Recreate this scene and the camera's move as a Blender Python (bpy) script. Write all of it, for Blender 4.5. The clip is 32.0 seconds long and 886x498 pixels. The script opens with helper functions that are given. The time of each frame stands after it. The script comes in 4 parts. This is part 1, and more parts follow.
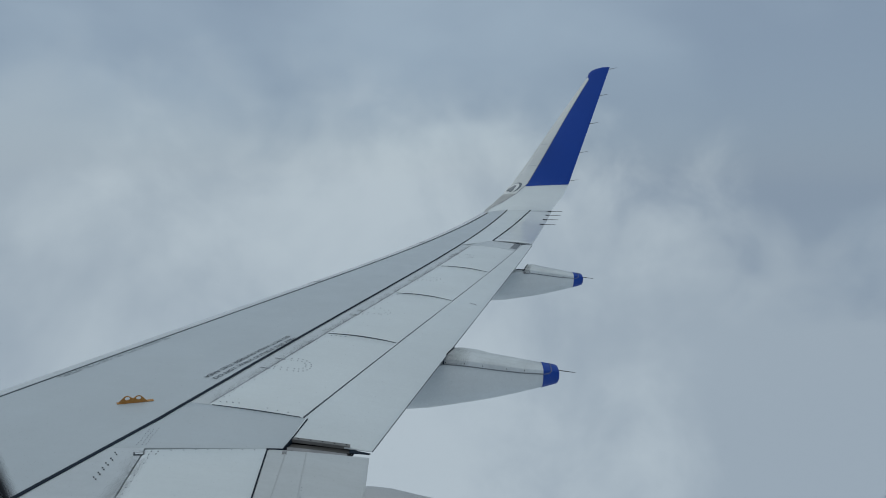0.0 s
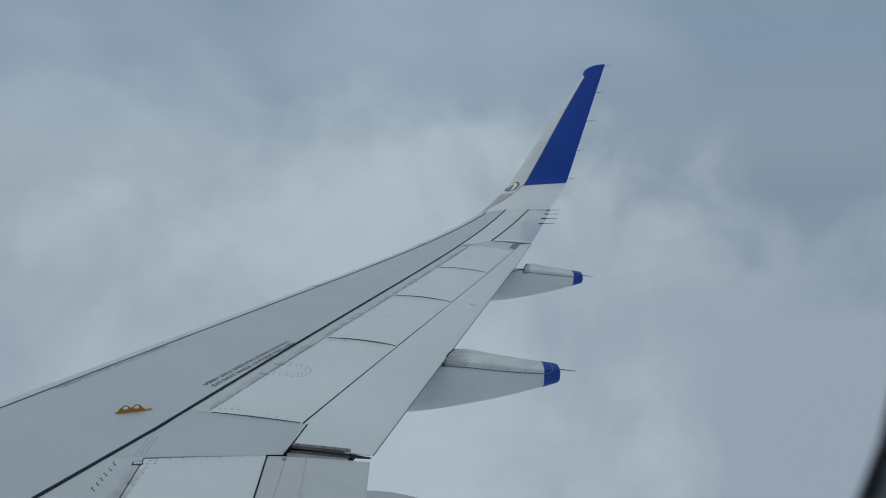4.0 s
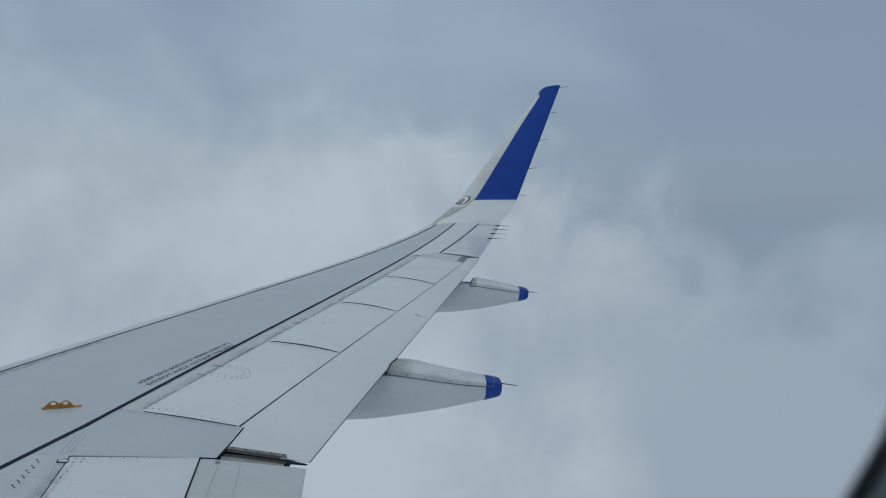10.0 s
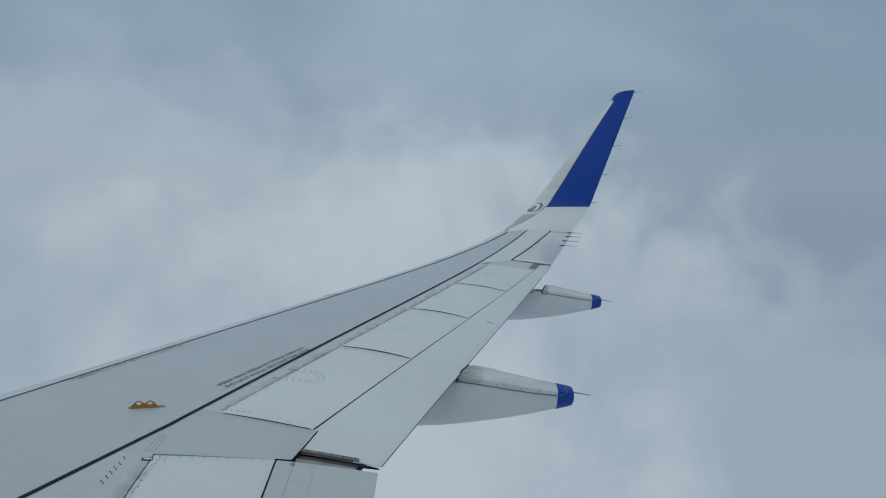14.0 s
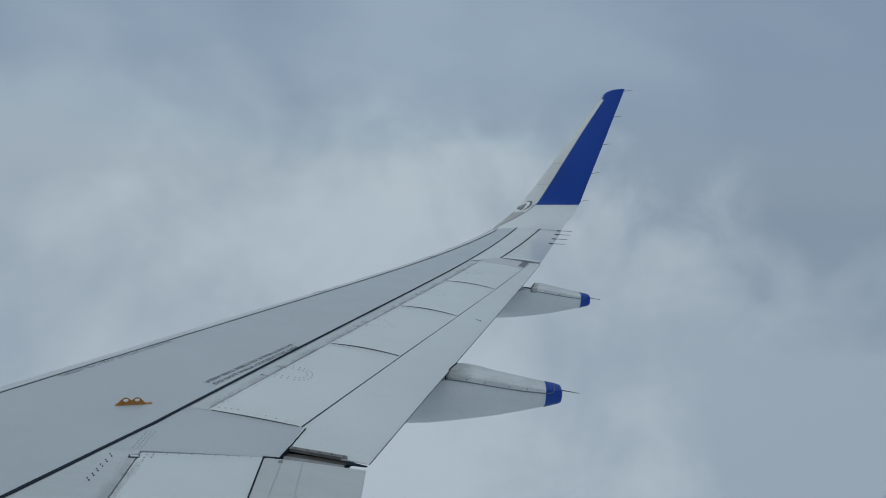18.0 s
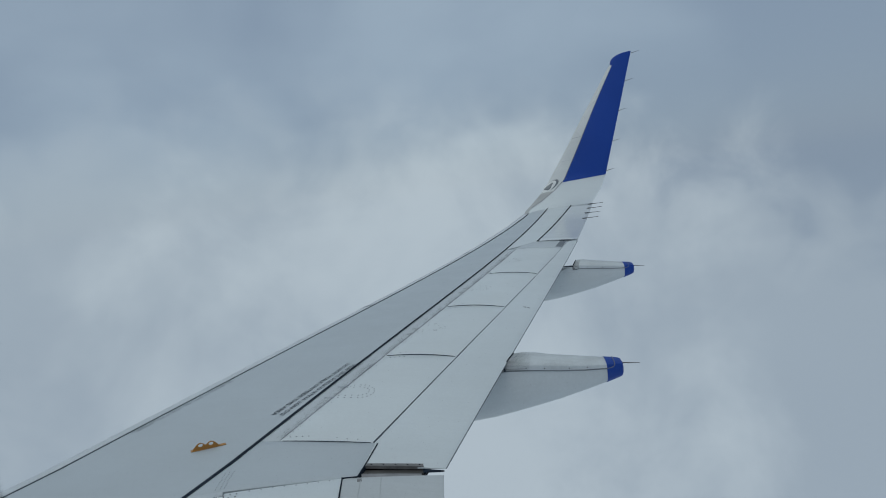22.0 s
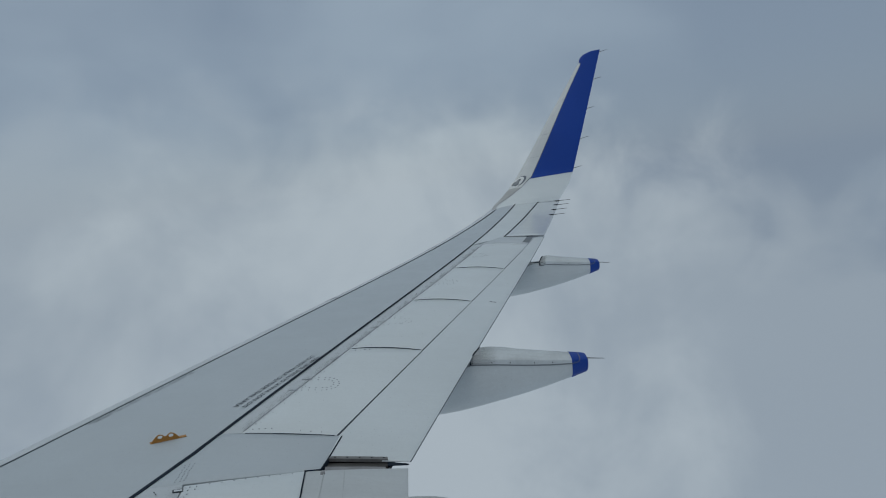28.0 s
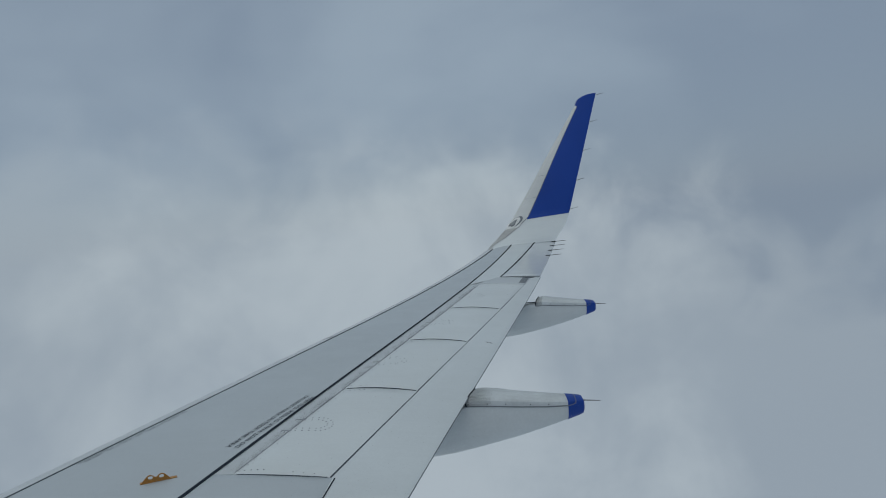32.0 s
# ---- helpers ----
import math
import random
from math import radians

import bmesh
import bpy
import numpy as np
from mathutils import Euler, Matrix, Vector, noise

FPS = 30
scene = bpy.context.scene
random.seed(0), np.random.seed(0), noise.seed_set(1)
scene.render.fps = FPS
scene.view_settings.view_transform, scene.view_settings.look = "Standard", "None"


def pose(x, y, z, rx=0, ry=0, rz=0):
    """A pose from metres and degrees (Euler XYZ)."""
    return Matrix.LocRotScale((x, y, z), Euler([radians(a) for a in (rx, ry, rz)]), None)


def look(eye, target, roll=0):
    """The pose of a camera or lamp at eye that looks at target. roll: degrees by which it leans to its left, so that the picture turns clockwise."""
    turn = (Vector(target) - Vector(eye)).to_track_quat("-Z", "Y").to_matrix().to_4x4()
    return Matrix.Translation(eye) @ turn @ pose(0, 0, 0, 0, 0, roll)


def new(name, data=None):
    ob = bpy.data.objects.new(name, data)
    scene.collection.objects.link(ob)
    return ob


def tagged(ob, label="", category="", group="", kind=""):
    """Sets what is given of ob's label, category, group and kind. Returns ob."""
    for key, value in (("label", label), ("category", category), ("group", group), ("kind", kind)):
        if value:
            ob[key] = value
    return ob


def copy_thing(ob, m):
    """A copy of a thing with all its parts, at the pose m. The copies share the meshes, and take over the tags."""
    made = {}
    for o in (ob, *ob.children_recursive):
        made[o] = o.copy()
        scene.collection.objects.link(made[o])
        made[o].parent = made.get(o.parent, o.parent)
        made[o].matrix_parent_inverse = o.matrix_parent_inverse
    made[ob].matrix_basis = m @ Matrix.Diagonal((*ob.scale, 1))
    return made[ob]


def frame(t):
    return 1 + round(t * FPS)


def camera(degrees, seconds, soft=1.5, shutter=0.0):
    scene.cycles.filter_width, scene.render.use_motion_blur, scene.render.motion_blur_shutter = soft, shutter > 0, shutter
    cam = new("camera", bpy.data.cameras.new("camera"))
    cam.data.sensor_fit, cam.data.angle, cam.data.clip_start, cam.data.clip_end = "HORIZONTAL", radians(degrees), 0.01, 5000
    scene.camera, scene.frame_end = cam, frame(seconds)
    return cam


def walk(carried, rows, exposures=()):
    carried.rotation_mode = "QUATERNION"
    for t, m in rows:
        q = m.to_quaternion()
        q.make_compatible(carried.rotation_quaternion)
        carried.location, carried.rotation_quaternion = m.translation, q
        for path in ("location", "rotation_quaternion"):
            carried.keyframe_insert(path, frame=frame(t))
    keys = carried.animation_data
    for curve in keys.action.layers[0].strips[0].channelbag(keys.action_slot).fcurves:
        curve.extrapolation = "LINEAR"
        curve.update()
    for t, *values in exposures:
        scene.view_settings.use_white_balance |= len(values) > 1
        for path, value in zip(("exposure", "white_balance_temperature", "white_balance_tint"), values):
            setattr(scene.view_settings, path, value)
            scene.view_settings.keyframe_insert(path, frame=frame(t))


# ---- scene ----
# Seen from a cabin window: the starboard wing of an airliner in cloud.
# x points aft, y outboard from the cabin's middle, z up from eye height.
cam = camera(60.0, 32.0, soft=1.0)
ROWS = [
    (0, pose(0.2578, 1.6305, 0.0160, 85.068, -0.592, -2.277)),
    (0.5, pose(0.2591, 1.6303, 0.0166, 85.464, -0.966, -2.209)),
    (1, pose(0.2659, 1.6256, 0.0170, 85.354, -0.609, -0.696)),
    (1.5, pose(0.2783, 1.6237, 0.0272, 83.352, 1.033, 1.242)),
    (2, pose(0.2713, 1.6216, -0.0010, 83.364, 1.564, 3.053)),
    (2.5, pose(0.2831, 1.6361, 0.0157, 84.353, 0.533, 2.092)),
    (3, pose(0.2861, 1.6457, 0.0157, 84.284, 1.252, -0.540)),
    (3.5, pose(0.2852, 1.6507, 0.0157, 84.577, 1.224, -1.817)),
    (5.5, pose(0.2884, 1.6729, -0.0096, 86.558, -0.387, -3.590)),
    (6, pose(0.2908, 1.6762, -0.0066, 86.094, -0.609, -4.746)),
    (6.5, pose(0.2878, 1.6834, -0.0110, 85.257, -0.851, -7.208)),
    (7, pose(0.2852, 1.6790, -0.0114, 85.125, -0.841, -7.793)),
    (7.5, pose(0.2831, 1.6722, -0.0114, 85.855, -0.790, -7.710)),
    (8, pose(0.2776, 1.6633, -0.0122, 86.675, -1.092, -6.197)),
    (8.5, pose(0.2749, 1.6636, -0.0102, 86.584, -1.606, -5.865)),
    (9, pose(0.2739, 1.6678, -0.0130, 86.360, -2.095, -6.005)),
    (9.5, pose(0.2742, 1.6706, -0.0148, 86.340, -2.316, -6.132)),
    (10, pose(0.2757, 1.6716, -0.0127, 86.143, -2.592, -6.012)),
    (10.5, pose(0.2738, 1.6712, -0.0149, 85.471, -2.741, -5.626)),
    (11, pose(0.2736, 1.6677, -0.0136, 84.764, -2.749, -4.842)),
    (11.5, pose(0.2703, 1.6662, -0.0142, 84.656, -2.749, -4.556)),
    (12, pose(0.2691, 1.6599, -0.0205, 85.446, -2.515, -2.902)),
    (12.5, pose(0.2740, 1.6531, -0.0161, 86.160, -2.444, -0.301)),
    (13, pose(0.2754, 1.6601, -0.0104, 86.372, -2.521, -0.484)),
    (13.5, pose(0.2769, 1.6596, -0.0106, 86.369, -2.353, -0.706)),
    (15.5, pose(0.2766, 1.6567, -0.0109, 86.839, -2.672, -0.592)),
    (16, pose(0.2758, 1.6578, -0.0105, 86.554, -2.592, -0.927)),
    (16.5, pose(0.2749, 1.6580, -0.0104, 86.506, -2.614, -1.210)),
    (17, pose(0.2741, 1.6582, -0.0113, 86.443, -2.634, -1.288)),
    (17.5, pose(0.2769, 1.6590, -0.0066, 86.241, -2.727, -1.305)),
    (18, pose(0.2781, 1.6595, -0.0042, 86.247, -2.782, -1.426)),
    (18.5, pose(0.2776, 1.6538, -0.0007, 86.022, -2.507, -0.673)),
    (19, pose(0.2796, 1.6549, 0.0058, 86.302, -1.731, -0.284)),
    (19.5, pose(0.2776, 1.6529, 0.0089, 86.635, 0.178, -0.384)),
    (20, pose(0.2724, 1.6519, 0.0136, 86.102, 3.732, -0.791)),
    (20.5, pose(0.2680, 1.6491, 0.0135, 85.789, 5.450, -0.113)),
    (21, pose(0.2614, 1.6426, 0.0164, 86.083, 6.252, 1.127)),
    (21.5, pose(0.2603, 1.6437, 0.0160, 86.297, 7.050, 1.154)),
    (22, pose(0.2628, 1.6454, 0.0197, 86.001, 7.562, 0.488)),
    (22.5, pose(0.2624, 1.6461, 0.0199, 85.911, 7.525, 0.240)),
    (23, pose(0.2628, 1.6455, 0.0201, 86.080, 7.585, 0.103)),
    (23.5, pose(0.2645, 1.6484, 0.0193, 86.163, 7.644, 0.043)),
    (24, pose(0.2624, 1.6470, 0.0175, 86.091, 7.567, 0.192)),
    (24.5, pose(0.2619, 1.6475, 0.0174, 86.070, 7.631, 0.531)),
    (26.5, pose(0.2456, 1.6774, -0.0037, 85.758, 7.472, 0.235)),
    (27, pose(0.2444, 1.6740, -0.0098, 85.385, 7.031, -0.308)),
    (27.5, pose(0.2500, 1.6802, -0.0045, 84.989, 7.240, -1.176)),
    (28, pose(0.2478, 1.6784, -0.0024, 85.365, 6.412, -1.976)),
    (28.5, pose(0.2464, 1.6756, -0.0003, 86.249, 5.943, -2.128)),
    (29, pose(0.2547, 1.6840, 0.0112, 85.983, 5.635, -2.698)),
    (29.5, pose(0.2512, 1.6794, 0.0044, 85.597, 5.971, -3.489)),
    (30, pose(0.2568, 1.6809, 0.0024, 85.485, 6.795, -3.955)),
    (30.5, pose(0.2547, 1.6792, 0.0045, 85.693, 7.159, -3.981)),
    (31, pose(0.2479, 1.6721, 0.0014, 87.488, 6.501, -2.217)),
    (31.5, pose(0.2478, 1.6715, 0.0018, 87.926, 6.022, -2.290)),
    (32, pose(0.2488, 1.6711, 0.0027, 88.281, 5.887, -2.214)),
]
EXPOSURES = [(0.0, -0.035, 6530, 10), (1.0, 0.025, 6530, 10), (2.0, 0.035, 6520, 10), (3.2, -0.135, 6490, 10), (6.0, -0.085, 6505, 10), (7.0, -0.095, 6510, 10), (9.0, -0.065, 6500, 10), (13.0, -0.055, 6470, 10), (17.0, -0.015, 6460, 10), (18.0, -0.085, 6450, 10), (19.0, -0.165, 6450, 10),
             (20.0, -0.145, 6450, 10), (22.0, -0.065, 6500, 10), (24.5, -0.035, 6520, 10), (27.0, -0.105, 6600, 11), (28.0, -0.215, 6600, 11), (29.2, -0.235, 6620, 11), (32.0, -0.195, 6640, 11)]
walk(cam, ROWS, EXPOSURES)
cam.data.dof.use_dof = True
cam.data.dof.focus_distance = 9.0
cam.data.dof.aperture_fstop = 9.5

# ---------------------------------------------------------------- light
SUN_ELEVATION, SUN_ROTATION = radians(36), radians(194)
SUN_WAY = Vector((math.sin(SUN_ROTATION) * math.cos(SUN_ELEVATION), math.cos(SUN_ROTATION) * math.cos(SUN_ELEVATION), math.sin(SUN_ELEVATION)))
world = bpy.data.worlds.new("cloudy_sky")
scene.world = world
world.use_nodes = True
wn, wl = world.node_tree.nodes, world.node_tree.links
wn.clear()


def wmath(op, a, b=None, clamp=False):
    n = wn.new("ShaderNodeMath")
    n.operation, n.use_clamp = op, clamp
    for i, v in enumerate((a, b)):
        if v is None:
            continue
        if isinstance(v, (int, float)):
            n.inputs[i].default_value = v
        else:
            wl.new(v, n.inputs[i])
    return n.outputs[0]


def wstep(value, lo, hi):
    n = wn.new("ShaderNodeMapRange")
    n.interpolation_type = "SMOOTHSTEP"
    n.inputs["From Min"].default_value, n.inputs["From Max"].default_value = lo, hi
    wl.new(value, n.inputs["Value"])
    return n.outputs["Result"]


def wmix(fac, a, b):
    n = wn.new("ShaderNodeMix")
    n.data_type = "RGBA"
    for i, v in ((0, fac), (6, a), (7, b)):
        if isinstance(v, tuple):
            n.inputs[i].default_value = v
        elif isinstance(v, float):
            n.inputs[i].default_value = v
        else:
            wl.new(v, n.inputs[i])
    return n.outputs[2]


def wnoise(scale, detail, rough, shift, distortion=0.0, stretch=(1, 1, 1)):
    m = wn.new("ShaderNodeMapping")
    m.inputs["Location"].default_value, m.inputs["Scale"].default_value = shift, stretch
    wl.new(coord.outputs["Generated"], m.inputs["Vector"])
    n = wn.new("ShaderNodeTexNoise")
    n.inputs["Scale"].default_value, n.inputs["Detail"].default_value = scale, detail
    n.inputs["Roughness"].default_value, n.inputs["Distortion"].default_value = rough, distortion
    wl.new(m.outputs[0], n.inputs["Vector"])
    return n.outputs["Fac"]


coord = wn.new("ShaderNodeTexCoord")
split = wn.new("ShaderNodeSeparateXYZ")
wl.new(coord.outputs["Generated"], split.inputs[0])
clear = wn.new("ShaderNodeTexSky")
clear.sky_type, clear.sun_disc = "NISHITA", False
clear.sun_elevation, clear.sun_rotation = SUN_ELEVATION, SUN_ROTATION
clear_dim = wn.new("ShaderNodeVectorMath")
clear_dim.operation = "SCALE"
clear_dim.inputs["Scale"].default_value = 0.1
wl.new(clear.outputs[0], clear_dim.inputs[0])
# high veil of grey-blue stratus, over it soft bright banks
veil = wnoise(2.2, 4.0, 0.5, (0.3, 1.7, 0.2), 0.3, (1, 1, 1.8))
veil = wmath("SUBTRACT", veil, wmath("MULTIPLY", wmath("MAXIMUM", wmath("SUBTRACT", split.outputs["X"], 0.15), -0.2), 0.34))
stratus = wmix(wstep(veil, 0.30, 0.70), (0.237, 0.306, 0.407, 1), (0.329, 0.412, 0.510, 1))
big = wnoise(3.1, 5.0, 0.5, (2.1, 0.4, 0.55), 0.25, (1, 1, 1.3))
puff = wnoise(9.0, 6.0, 0.52, (0.7, 0.2, 1.1), 0.4)
# the bank's top slopes down aft, steeper past the wing tip
crest = wmath("ADD", wmath("MULTIPLY", split.outputs["X"], 0.05), wmath("MULTIPLY", wmath("MAXIMUM", wmath("SUBTRACT", split.outputs["X"], 0.12), 0.0), 0.34))
height = wmath("MULTIPLY", wmath("ADD", wmath("SUBTRACT", split.outputs["Z"], 0.09), crest), 3.0)
lump = wmath("ADD", wmath("MULTIPLY", wmath("SUBTRACT", big, 0.45), 0.65), wmath("MULTIPLY", wmath("SUBTRACT", puff, 0.5), 0.95))
bank = wstep(wmath("SUBTRACT", lump, height), -0.20, 0.36)
tone = wmath("SUBTRACT", wnoise(4.5, 5.0, 0.55, (1.3, 2.2, 0.1), 0.3), wmath("MULTIPLY", split.outputs["X"], -0.22))
dim = wmath("MULTIPLY", wmath("MAXIMUM", wmath("SUBTRACT", split.outputs["X"], 0.12), 0.0), wstep(wmath("MULTIPLY", split.outputs["Z"], -1.0), -0.12, 0.2))
tone = wmath("SUBTRACT", tone, wmath("MULTIPLY", dim, 1.35))
# the banks are brightest low down
tone = wmath("SUBTRACT", tone, wmath("MULTIPLY", split.outputs["Z"], 0.38))
bank_tone = wmix(wstep(tone, 0.30, 0.66), (0.365, 0.437, 0.520, 1), (0.500, 0.577, 0.650, 1))
cloud = wmix(wmath("MULTIPLY", bank, 0.85), stratus, bank_tone)
# thinner overhead, where the light comes through
zenith = wmix(wstep(split.outputs["Z"], 0.30, 0.95), cloud, (0.70, 0.775, 0.825, 1))
whole = wmix(0.94, clear_dim.outputs[0], zenith)
back = wn.new("ShaderNodeBackground")
wl.new(whole, back.inputs["Color"])
back.inputs["Strength"].default_value = 1.0
wl.new(back.outputs[0], wn.new("ShaderNodeOutputWorld").inputs["Surface"])

sun_data = bpy.data.lights.new("sun", "SUN")
sun_data.energy, sun_data.angle, sun_data.color = 0.35, radians(25), (1.0, 0.98, 0.95)
sun = new("sun", sun_data)
sun.matrix_world = look(SUN_WAY * 30, (0, 0, 0))

# ---------------------------------------------------------------- materials


def material(name, color, rough=0.4, metal=0.0, spread=0.06, grain=40.0, stain=1.2, streak=0.0, bump=0.0, coat=0.0, spec=0.5):
    """A painted or plain surface with tone that varies at two scales, dirt drawn out along the air flow, and a fine relief."""
    m = bpy.data.materials.new(name)
    m.use_nodes = True
    nodes, links = m.node_tree.nodes, m.node_tree.links
    shader = nodes["Principled BSDF"]
    shader.inputs["Metallic"].default_value = metal
    shader.inputs["Coat Weight"].default_value = coat
    shader.inputs["Specular IOR Level"].default_value = spec
    shader.inputs["Coat Roughness"].default_value = 0.15
    where = nodes.new("ShaderNodeTexCoord")

    def tex(scale, detail, stretch=(1, 1, 1)):
        g = nodes.new("ShaderNodeMapping")
        g.inputs["Scale"].default_value = stretch
        links.new(where.outputs["Object"], g.inputs["Vector"])
        n = nodes.new("ShaderNodeTexNoise")
        n.inputs["Scale"].default_value, n.inputs["Detail"].default_value = scale, detail
        n.inputs["Roughness"].default_value = 0.6
        links.new(g.outputs[0], n.inputs["Vector"])
        return n.outputs["Fac"]

    def ranged(v, lo, hi, a=0.3, b=0.7):
        n = nodes.new("ShaderNodeMapRange")
        for k, x in (("From Min", a), ("From Max", b), ("To Min", lo), ("To Max", hi)):
            n.inputs[k].default_value = x
        links.new(v, n.inputs["Value"])
        return n.outputs["Result"]

    def times(a, b):
        n = nodes.new("ShaderNodeMath")
        n.operation = "MULTIPLY"
        links.new(a, n.inputs[0])
        links.new(b, n.inputs[1])
        return n.outputs[0]

    tone = times(ranged(tex(grain, 3.0), 1 - spread * 0.5, 1 + spread * 0.5), ranged(tex(stain, 4.0), 1 - spread, 1 + spread))
    if streak:
        tone = times(tone, ranged(tex(3.0, 5.0, (0.5, 6.0, 3.0)), 1 - streak, 1.0, 0.25, 0.55))
    mix = nodes.new("ShaderNodeMix")
    mix.data_type, mix.blend_type = "RGBA", "MULTIPLY"
    mix.inputs[0].default_value = 1.0
    mix.inputs[6].default_value = (*color, 1)
    links.new(tone, mix.inputs[7])
    links.new(mix.outputs[2], shader.inputs["Base Color"])
    links.new(ranged(tex(stain * 3, 4.0), max(rough - 0.02, 0.02), min(rough + 0.09, 1)), shader.inputs["Roughness"])
    if bump:
        b = nodes.new("ShaderNodeBump")
        b.inputs["Distance"].default_value = bump
        b.inputs["Strength"].default_value = 0.5
        links.new(tex(grain * 0.5, 3.0), b.inputs["Height"])
        links.new(b.outputs[0], shader.inputs["Normal"])
    return m


GREY = material("wing_grey_paint", (0.412, 0.456, 0.484), 0.33, spread=0.035, streak=0.02, spec=0.75)
PALE = material("pale_grey_paint", (0.585, 0.63, 0.642), 0.32, spread=0.04, streak=0.02, spec=0.75)
SHROUD = material("shroud_grey_paint", (0.452, 0.490, 0.513), 0.34, spread=0.05, streak=0.05, spec=0.75)
FLAP = material("flap_grey_paint", (0.56, 0.607, 0.624), 0.33, spread=0.045, streak=0.025, spec=0.75)
INNER = material("inboard_flap_paint", (0.46, 0.487, 0.496), 0.42, spread=0.05, stain=1.4, streak=0.05)
GLOSSY = material("glossy_aileron_paint", (0.56, 0.60, 0.62), 0.14, spread=0.04, streak=0.05)
SLAT = material("slat_paint", (0.53, 0.56, 0.58), 0.33, spread=0.06, streak=0.12, bump=0.0004)
ROOT = material("shaded_edge_paint", (0.40, 0.41, 0.405), 0.45, spread=0.12, stain=4.0, streak=0.1)
WHITE = material("warm_white_paint", (0.60, 0.62, 0.612), 0.4, spread=0.06, streak=0.05)
BLUE = material("blue_paint", (0.007, 0.048, 0.28), 0.45, spread=0.06, spec=0.25)
LINE = material("black_sealant", (0.018, 0.027, 0.04), 0.7, spread=0.2, spec=0.06)
# near black, for painted shade in the skin's gaps and for small fittings
DARK = material("gap_shade_and_fitting_dark", (0.025, 0.028, 0.032), 0.8, spread=0.3, spec=0.1)
RIB = material("bare_rib", (0.06, 0.058, 0.055), 0.5, metal=0.2, spread=0.25, grain=18.0, stain=6.0)
INK = material("stencil_ink", (0.06, 0.07, 0.085), 0.7, spread=0.25, grain=160.0, spec=0.15)
LETTER = material("lettering_ink", (0.065, 0.076, 0.092), 0.7, spread=0.25, grain=160.0, spec=0.15)
INK_WORN = material("worn_stencil_ink", (0.20, 0.225, 0.25), 0.7, spread=0.3, grain=120.0, spec=0.2)
SEAM = material("fine_seam", (0.44, 0.465, 0.475), 0.5, spread=0.1, spec=0.3)
FADED = material("faded_rivets", (0.40, 0.43, 0.45), 0.5, spread=0.2, grain=120.0, spec=0.3)
INK_FAINT = material("faint_stencil_ink", (0.31, 0.34, 0.365), 0.6, spread=0.3, grain=120.0, spec=0.2)
ORANGE = material("ochre_primer", (0.40, 0.19, 0.04), 0.45, spread=0.12, grain=60.0)
HINGE = material("worn_hinge_seal", (0.28, 0.305, 0.33), 0.6, spread=0.2, spec=0.2)
SEAL = material("rubber_edge_seal", (0.085, 0.105, 0.12), 0.6, spread=0.2, spec=0.2)
PAD = material("rubbing_pad", (0.17, 0.19, 0.21), 0.7, spread=0.2, spec=0.2)
STEEL = material("wick_carbon", (0.09, 0.09, 0.095), 0.5, spread=0.1)
LENS = material("light_lens", (0.20, 0.22, 0.23), 0.08, spread=0.05, coat=1.0)
RING = material("light_surround", (0.72, 0.73, 0.72), 0.3, spread=0.04)
RUBBER = material("black_rubber_seal", (0.022, 0.022, 0.026), 0.55, spread=0.2)
FAIRING = material("fairing_grey_paint", (0.53, 0.573, 0.592), 0.4, spread=0.06, streak=0.06, bump=0.0006)
CAP = material("fairing_cap_paint", (0.50, 0.54, 0.557), 0.4, spread=0.10, stain=3.0, streak=0.16, bump=0.0006)
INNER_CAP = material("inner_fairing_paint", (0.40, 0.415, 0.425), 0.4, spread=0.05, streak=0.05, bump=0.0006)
LINING = material("cabin_lining", (0.80, 0.89, 0.91), 0.55, spread=0.04, grain=220.0, bump=0.0003)
CARPET = material("cabin_carpet", (0.30, 0.32, 0.35), 0.95, spread=0.3, grain=300.0, bump=0.002)
# dark grey-blue, chosen so the unseen fuselage throws little light on the wing
SKIN = material("fuselage_shade_dark", (0.12, 0.145, 0.21), 0.35, spread=0.03)

GLASS = bpy.data.materials.new("acrylic_pane")
GLASS.use_nodes = True
gn, gl = GLASS.node_tree.nodes, GLASS.node_tree.links
gn.clear()
g_clear, g_gloss, g_mix, g_edge = gn.new("ShaderNodeBsdfTransparent"), gn.new("ShaderNodeBsdfGlossy"), gn.new("ShaderNodeMixShader"), gn.new("ShaderNodeFresnel")
g_clear.inputs["Color"].default_value = (0.99, 1.0, 0.995, 1)
g_gloss.inputs["Roughness"].default_value = 0.02
g_edge.inputs["IOR"].default_value = 1.06
gl.new(g_edge.outputs[0], g_mix.inputs[0])
gl.new(g_clear.outputs[0], g_mix.inputs[1])
gl.new(g_gloss.outputs[0], g_mix.inputs[2])
gl.new(g_mix.outputs[0], gn.new("ShaderNodeOutputMaterial").inputs["Surface"])

# thin grime that fades aft from a joint
GRIME = bpy.data.materials.new("soot_grime")
GRIME.use_nodes = True
dn, dl = GRIME.node_tree.nodes, GRIME.node_tree.links
d_clear, d_mix, d_where, d_split = dn.new("ShaderNodeBsdfTransparent"), dn.new("ShaderNodeMixShader"), dn.new("ShaderNodeTexCoord"), dn.new("ShaderNodeSeparateXYZ")
d_noise, d_fade, d_mul, d_map = dn.new("ShaderNodeTexNoise"), dn.new("ShaderNodeMapRange"), dn.new("ShaderNodeMath"), dn.new("ShaderNodeMapping")
d_map.inputs["Scale"].default_value = (4.0, 40.0, 40.0)
